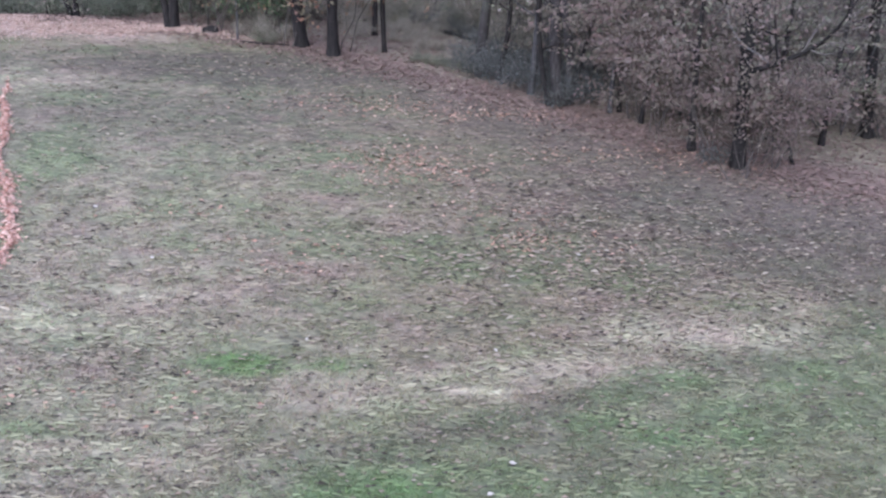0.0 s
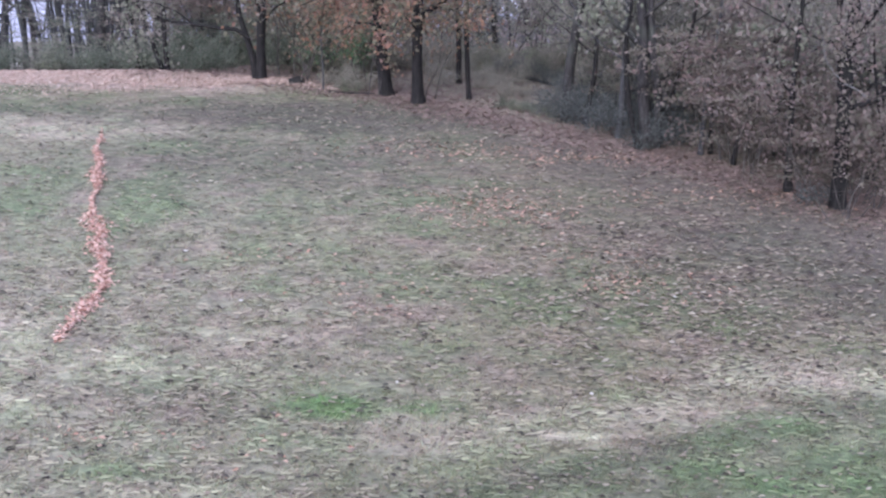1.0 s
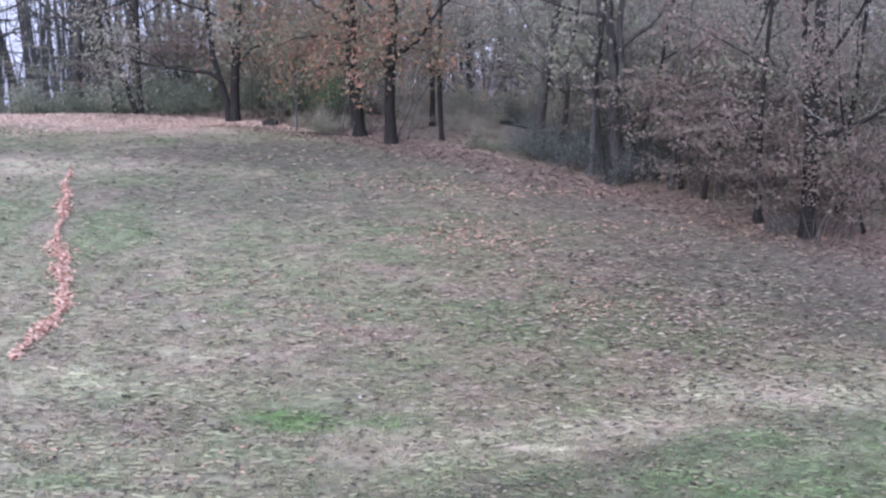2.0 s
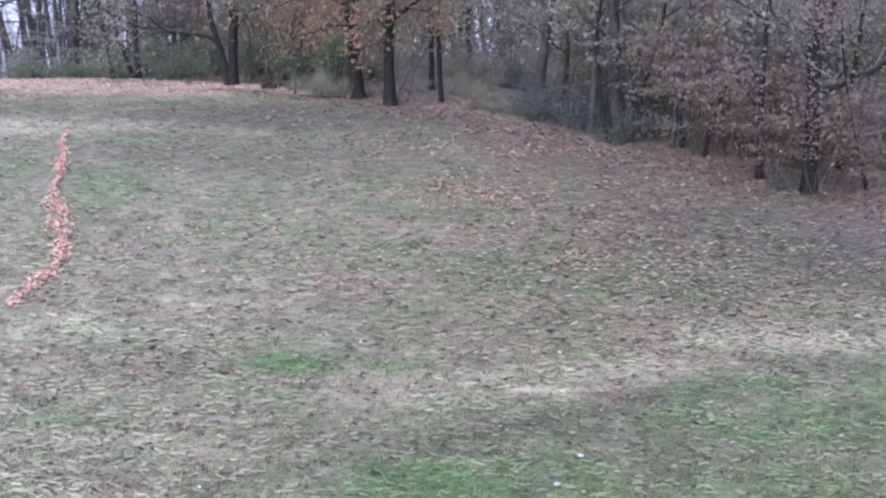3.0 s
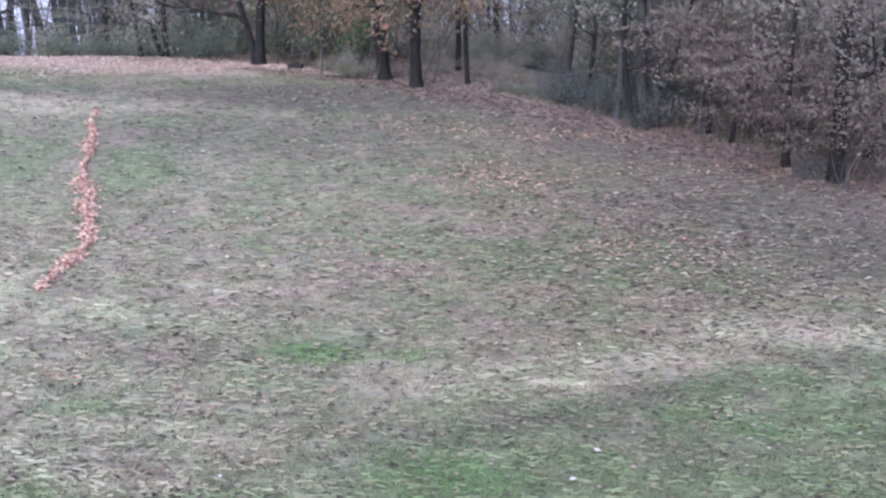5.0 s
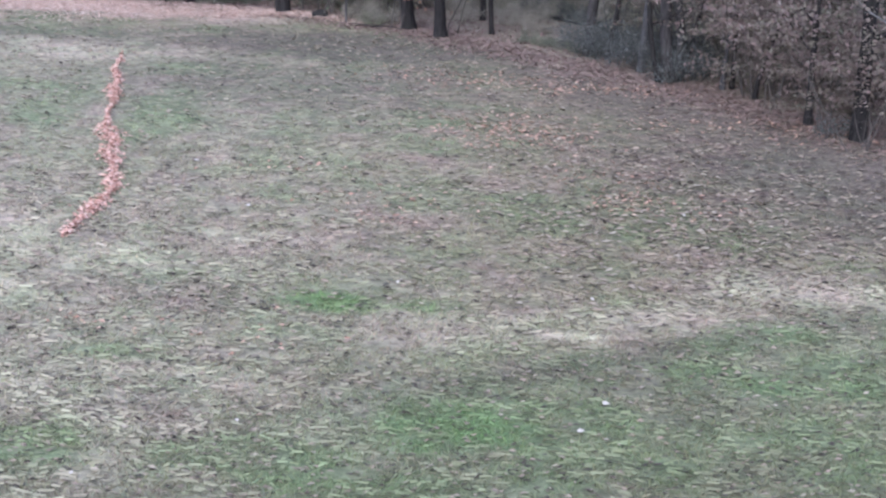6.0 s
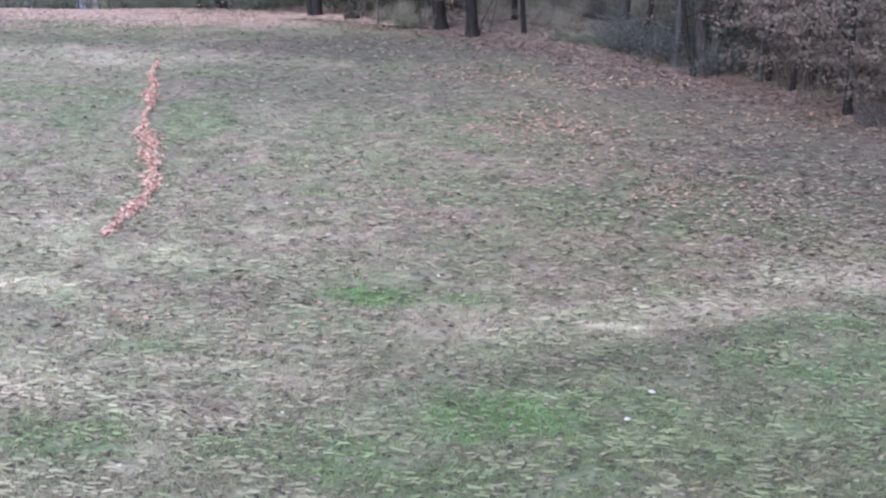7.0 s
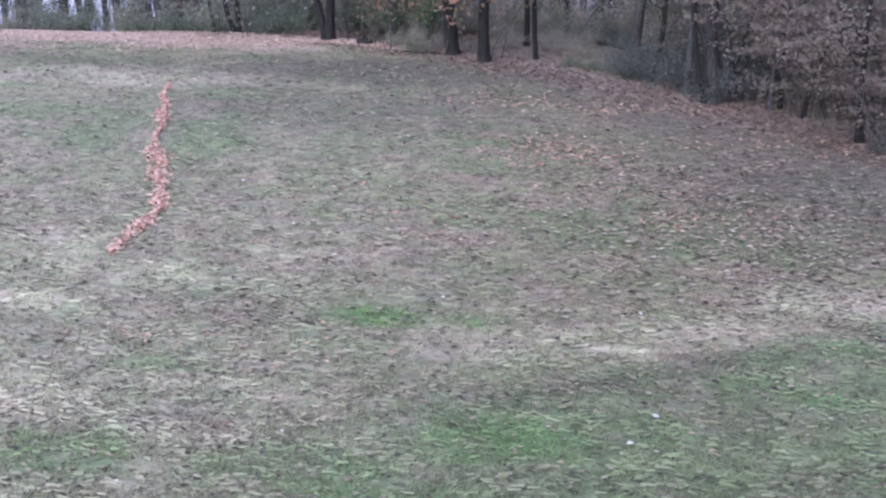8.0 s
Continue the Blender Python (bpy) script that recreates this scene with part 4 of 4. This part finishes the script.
# russet saplings and olive thickets along the shady edge
russet = shrub(6.9, 23.9, 3.0, 1.7, "sapling still hung with russet-brown leaves", 204, RUSTL, 2000, 0.1, 4, 0.36, group="russet saplings", name="russet_sapling", layered=True)
thicket = shrub(4.4, 26.6, 1.5, 1.4, "dense dark olive thicket under the trees", 205, DARKL, 3600, 0.055, 9, 0.03, bark=BARK_GREY, group="thicket shrubs")
tallthick = shrub(6.0, 28.0, 3.8, 2.2, "tall tangled olive-grey shrub in the woods", 206, OLIVE, 2400, 0.095, 4, 0.22, bark=BARK_GREY, group="thicket shrubs", layered=True)
for x, y, turn, size in [(7.6, 24.2, 40, 0.9), (8.4, 24.0, 90, 1.0), (9.2, 23.4, 160, 1.1), (10.4, 23.2, 200, 1.0), (11.4, 23.4, 260, 1.15), (12.6, 23.0, 310, 1.0), (13.4, 22.8, 20, 1.2), (14.4, 22.2, 75, 1.1),
                         (6.3, 25.6, 120, 1.1), (8.2, 24.6, 10, 1.25), (10.0, 24.0, 290, 1.3), (12.0, 24.2, 190, 1.3), (14.2, 23.6, 50, 1.35)]:
    leafy = int(turn) % 20 == 0 and x < 10
    plant(russet if leafy else tallthick, x, y, turn, size if leafy else size * 0.8)
for x, y, turn, size in [(5.0, 25.7, 30, 0.8), (5.6, 25.0, 110, 0.75), (4.3, 27.3, 200, 0.75), (6.0, 25.4, 280, 0.7), (3.95, 28.3, 20, 0.65), (4.7, 27.6, 130, 0.8), (3.55, 27.9, 240, 0.45), (5.3, 26.6, 310, 0.85), (2.9, 34.5, 60, 0.5), (3.4, 33.6, 150, 0.5), (3.9, 32.6, 250, 0.52), (4.3, 31.4, 330, 0.5), (4.6, 30.2, 90, 0.5)]:
    plant(thicket, x, y, turn, size)
made = 0
while made < 36:
    y = float(rng.uniform(22, 48))
    x = float(rng.uniform(-2.0, 0.66 * y))
    if y < edge_y(x) + 7.0 or -0.03 < x / y < 0.14:
        continue
    plant(tallthick if rng.random() < 0.6 else russet, x, y, float(rng.uniform(0, 360)), float(rng.uniform(0.75, 1.35)))
    made += 1

for x, y, turn, size in [(7.95, 20.1, 140, 0.75), (8.3, 20.3, 260, 0.6), (7.8, 21.5, 15, 0.85), (8.9, 20.9, 85, 0.8), (7.0, 22.7, 200, 0.9)]:
    plant(russet, x, y, turn, size)
for x, y, turn, size in [(4.4, 28.3, 70, 0.6), (5.8, 26.4, 140, 0.62), (11.6, 24.6, 260, 0.8)]:
    plant(tallthick, x, y, turn, size)
for x, y, turn, size in [(-20.5, 39.0, 15, 0.6), (-18.0, 40.5, 70, 0.7), (-16.2, 38.4, 140, 0.55), (-14.0, 40.0, 210, 0.65), (-12.2, 39.2, 260, 0.6), (-10.4, 40.6, 310, 0.75), (-22.5, 41.0, 120, 0.7)]:
    plant(tallthick, x, y, turn, size)
khaki = shrub(5.0, 36.6, 4.6, 2.2, "young tree hung with khaki leaves in flat sprays", 210, OLIVE, 2600, 0.10, 3, 0.34, group="young woodland growth", name="young_tree", layered=True)
for x, y, turn, size in [(5.3, 32.6, 130, 0.9), (5.6, 30.0, 210, 0.9), (6.6, 28.4, 290, 0.85), (7.4, 27.2, 100, 0.8), (13.4, 24.6, 45, 0.7)]:
    plant(khaki, x, y, turn, size)
low_russet = shrub(8.75, 21.25, 1.7, 1.5, "low bush hung with mauve-brown dead leaves", 211, RUSTL, 1100, 0.095, 6, 0.3, group="russet saplings")
for x, y, turn, size in [(7.1, 23.6, 20, 0.9), (9.9, 23.0, 140, 1.0), (8.3, 23.4, 170, 1.1), (10.4, 23.4, 110, 1.3), (11.4, 23.0, 30, 1.3), (12.9, 22.4, 70, 1.0)]:
    plant(low_russet, x, y, turn, size)
foot_ivy = shrub(7.75, 20.85, 0.5, 0.45, "small grey-green shoots at the foot of a tree", 212, DARKL, 500, 0.05, 7, 0.05)
plant(foot_ivy, 5.2, 24.6, 40, 1.1)
plant(foot_ivy, 3.65, 27.2, 200, 1.0)
# mixed young growth that fills the woods behind the edge trees
young_rust = shrub(-7.0, 40.0, 4.6, 2.4, "young tree thick with dull brown leaves", 207, RUSTL, 3400, 0.10, 4, 0.12, group="young woodland growth", name="young_tree", layered=True)
young_olive = shrub(-3.0, 41.0, 4.6, 2.4, "young tree thick with olive leaves", 208, OLIVE, 3600, 0.085, 6, 0.1, group="young woodland growth", name="young_tree")
young_orange = shrub(-1.0, 38.5, 4.4, 2.3, "young tree thick with orange leaves", 209, ORANGEL, 3200, 0.09, 6, 0.15, group="young woodland growth", name="young_tree")
for x, y, k, turn, size in [(-6.0, 38.6, 0, 20, 1.0), (-7.3, 38.4, 0, 260, 1.1), (-4.9, 39.6, 0, 120, 1.2), (-6.4, 41.2, 1, 60, 1.2), (-3.9, 35.6, 2, 330, 0.8), (-8.8, 38.8, 0, 200, 0.95), (-8.8, 41.5, 0, 80, 1.1), (-4.8, 36.8, 2, 150, 0.9), (-3.4, 38.0, 0, 220, 1.1), (-1.8, 36.8, 2, 290, 1.0), (-0.6, 43.5, 1, 10, 1.1), (2.2, 44.5, 1, 75, 1.0),
                            (4.6, 43.0, 1, 130, 1.0), (-5.5, 42.5, 1, 190, 1.2), (-2.4, 43.0, 0, 250, 1.25), (0.6, 46.5, 0, 310, 1.2), (6.4, 40.0, 1, 40, 1.2), (5.2, 32.5, 1, 100, 1.0), (5.8, 36.0, 0, 160, 1.2),
                            (7.5, 31.0, 1, 230, 1.1), (8.6, 34.0, 0, 280, 1.3), (10.5, 29.5, 1, 330, 1.1), (11.5, 33.0, 1, 30, 1.3), (13.5, 28.0, 0, 90, 1.1), (6.4, 31.4, 1, 185, 0.85), (7.0, 29.2, 1, 20, 0.75), (15.5, 31.0, 1, 150, 1.3)]:
    plant((young_rust, young_olive, young_orange)[k], x, y, turn, size)

# pale khaki brush on the rising floor behind the edge trees
brush = shrub(-0.3, 35.0, 1.5, 1.7, "low brush thick with khaki leaves", 213, KHAKIL, 3200, 0.085, 7, 0.02, group="khaki brush")
for x, y, turn, size in [(-3.2, 34.6, 40, 0.7), (-1.7, 34.4, 110, 0.7), (0.7, 34.9, 200, 0.5), (5.2, 30.9, 20, 0.85), (6.0, 29.2, 80, 0.9), (-2.3, 35.6, 150, 0.7), (-0.6, 35.6, 230, 0.6),
                         (1.4, 35.8, 290, 0.6), (2.6, 35.4, 350, 0.6), (4.4, 34.2, 60, 0.7), (5.6, 31.8, 130, 0.8), (6.6, 29.6, 190, 1.1), (-3.9, 36.6, 250, 1.3), (6.2, 27.7, 320, 0.9), (-1.75, 31.2, 30, 0.42), (-2.5, 31.9, 160, 0.45), (0.55, 32.0, 75, 0.35),
                         (1.9, 31.6, 210, 0.36), (2.6, 30.4, 300, 0.34), (1.7, 33.2, 15, 0.42), (2.7, 32.4, 120, 0.38), (0.6, 33.4, 260, 0.4)]:
    plant(brush, x, y, turn, size)
veil = shrub(6.2, 34.4, 4.4, 2.6, "young tree thick with pale khaki leaves", 214, KHAKIL, 4200, 0.11, 5, 0.12, group="young woodland growth", name="young_tree")
for x, y, turn, size in [(0.2, 39.0, 150, 1.1), (2.9, 38.4, 300, 1.15), (5.9, 32.2, 220, 0.8), (6.8, 30.4, 20, 1.0), (7.8, 28.4, 260, 0.95), (-2.2, 38.0, 330, 1.2), (8.8, 27.2, 180, 0.9), (10.4, 26.2, 40, 0.9), (12.4, 25.4, 100, 1.0)]:
    plant(veil, x, y, turn, size)
shrub(-2.15, 32.6, 1.7, 1.0, "bush with bright green leaves behind the saplings", 215, BRIGHTL, 1100, 0.08, 6, 0.35)

# distant woods that close the place
n = 70000
wx, wy = rng.uniform(-6, 70, n), rng.uniform(41, 95, n)
keep = (wx < 0.72 * wy + 4) & (wx > -6 + 0.05 * (wy - 46))
wx, wy = wx[keep], wy[keep]
wz = height(wx, wy) + rng.uniform(0.0, 1.0, len(wx)) ** 1.6 * 11
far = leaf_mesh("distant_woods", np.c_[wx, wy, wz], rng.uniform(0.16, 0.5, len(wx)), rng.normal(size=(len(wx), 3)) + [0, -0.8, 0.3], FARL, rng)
tagged(new("distant_woods", far), "brown and olive growth of distant woods, its colour paled for haze", "woods", kind="stuff")
verts, faces = [], []
for k in range(260):
    y = float(rng.uniform(48, 110))
    x = float(rng.uniform(-0.6 * y, 0.7 * y))
    if -0.42 < x / y < -0.345 and k % 2:
        x = -x
    z = ground_at(x, y)
    pts = wander((x, y, z - 0.2), (rng.normal(0, 0.06), rng.normal(0, 0.06), 1), float(rng.uniform(10, 16)), 5, rng, 0.04)
    r = float(rng.uniform(0.06, 0.2))
    tube(verts, faces, pts, list(np.linspace(r, r * 0.3, 6)), 5)
    for _ in range(7):
        q, d = along(pts, float(rng.uniform(0.12, 0.95)))
        tw = wander(q, (*rng.normal(0, 1, 2), 0.7), float(rng.uniform(1.2, 3.5)), 4, rng, 0.2)
        tube(verts, faces, tw, list(np.linspace(r * 0.35, 0.012, 5)), 3)
for k in range(180):
    y = float(rng.uniform(40, 75))
    bearing = float(rng.uniform(-0.52, -0.17))
    if -0.42 < bearing < -0.335 and k % 3:
        bearing += 0.09
    x = bearing * y
    z = ground_at(x, y)
    pts = wander((x, y, z - 0.2), (rng.normal(0, 0.1), rng.normal(0, 0.06), 1), float(rng.uniform(7, 13)), 5, rng, 0.06)
    r = float(rng.uniform(0.03, 0.11))
    tube(verts, faces, pts, list(np.linspace(r, r * 0.3, 6)), 5)
    for _ in range(12):
        q, d = along(pts, float(rng.uniform(0.05, 0.95)))
        bough = wander(q, (*rng.normal(0, 1, 2), 0.5), float(rng.uniform(0.8, 2.6)), 4, rng, 0.25)
        tube(verts, faces, bough, list(np.linspace(0.02, 0.006, 5)), 3)
tagged(new("distant_trunks", mesh("distant_trunks", verts, faces, BARK_GREY, True)), "distant bare grey trunks against the sky", "woods", kind="stuff")


# ---- small things on the ground ----
def log(x0, y0, x1, y1, r, label, seed, bark):
    gen = np.random.default_rng(seed)
    cx, cy = (x0 + x1) / 2, (y0 + y1) / 2
    root = thing("fallen_log", cx, cy, label, "log", sink=0.0)
    base = ground_at(cx, cy)
    pts = []
    for u in np.linspace(0, 1, 9):
        x, y = x0 + (x1 - x0) * u, y0 + (y1 - y0) * u
        pts.append(Vector((x - cx + gen.normal(0, 0.03), y - cy, float(lift(np.array([x]), np.array([y]))[0]) - base + r * 0.6)))
    verts, faces = [], []
    tube(verts, faces, pts, [r * (1 - 0.5 * u) for u in np.linspace(0, 1, 9)], 8)
    faces.append(tuple(range(7, -1, -1)))
    part("trunk", mesh("trunk", verts, faces, bark, True), root)


log(-2.6, 30.5, -1.3, 30.3, 0.045, "thin dark fallen branch between two trees", 61, BARK)
log(3.0, 33.9, 4.0, 31.9, 0.09, "dark rotting log lying among leaves", 62, BARK)


def stone(x, y, sx, sy, sz, label, seed):
    bm = bmesh.new()
    bmesh.ops.create_icosphere(bm, subdivisions=3, radius=1)
    for q in bm.verts:
        q.co *= 1 + 0.28 * noise.noise(q.co * 1.3 + Vector((seed, 0, 0))) + 0.08 * noise.noise(q.co * 4)
        q.co = Vector((q.co.x * sx, q.co.y * sy, q.co.z * sz))
    me = bpy.data.meshes.new("stone")
    bm.to_mesh(me)
    bm.free()
    me.materials.append(BARK)
    ob = new("stone", me)
    ob.location = (x, y, ground_at(x, y) + sz * 0.35)
    tagged(ob, label, "stone")


stone(-3.65, 31.9, 0.26, 0.2, 0.16, "low grey stone lying in leaves", 3.1)


# single pale leaves that stand out on the turf
PALE = leaf_material("pale_dry_leaf", [(0.0, (0.44, 0.42, 0.38)), (1.0, (0.52, 0.49, 0.45))], 0.1)
for k, (x, y, size) in enumerate([(1.98, 10.7, 0.12), (1.65, 10.15, 0.11), (-3.99, 17.56, 0.12), (-2.77, 15.6, 0.11), (2.12, 13.15, 0.10), (-3.19, 8.95, 0.08), (-1.85, 9.95, 0.08), (3.9, 16.2, 0.1), (-0.4, 13.3, 0.09)]):
    gen = np.random.default_rng(300 + k)
    me = leaf_mesh("fallen_leaf", np.array([[0.0, 0.0, 0.02]]), np.array([size * 0.8]), np.array([[0.05, -0.35, 1.0]]), PALE, gen, 0.3, 0.7)
    ob = new("fallen_leaf", me)
    ob.location = (x, y, float(lift(np.array([x]), np.array([y]))[0]) + 0.03)
    tagged(ob, "single pale dry leaf lying on the turf", "leaf", "pale leaves")
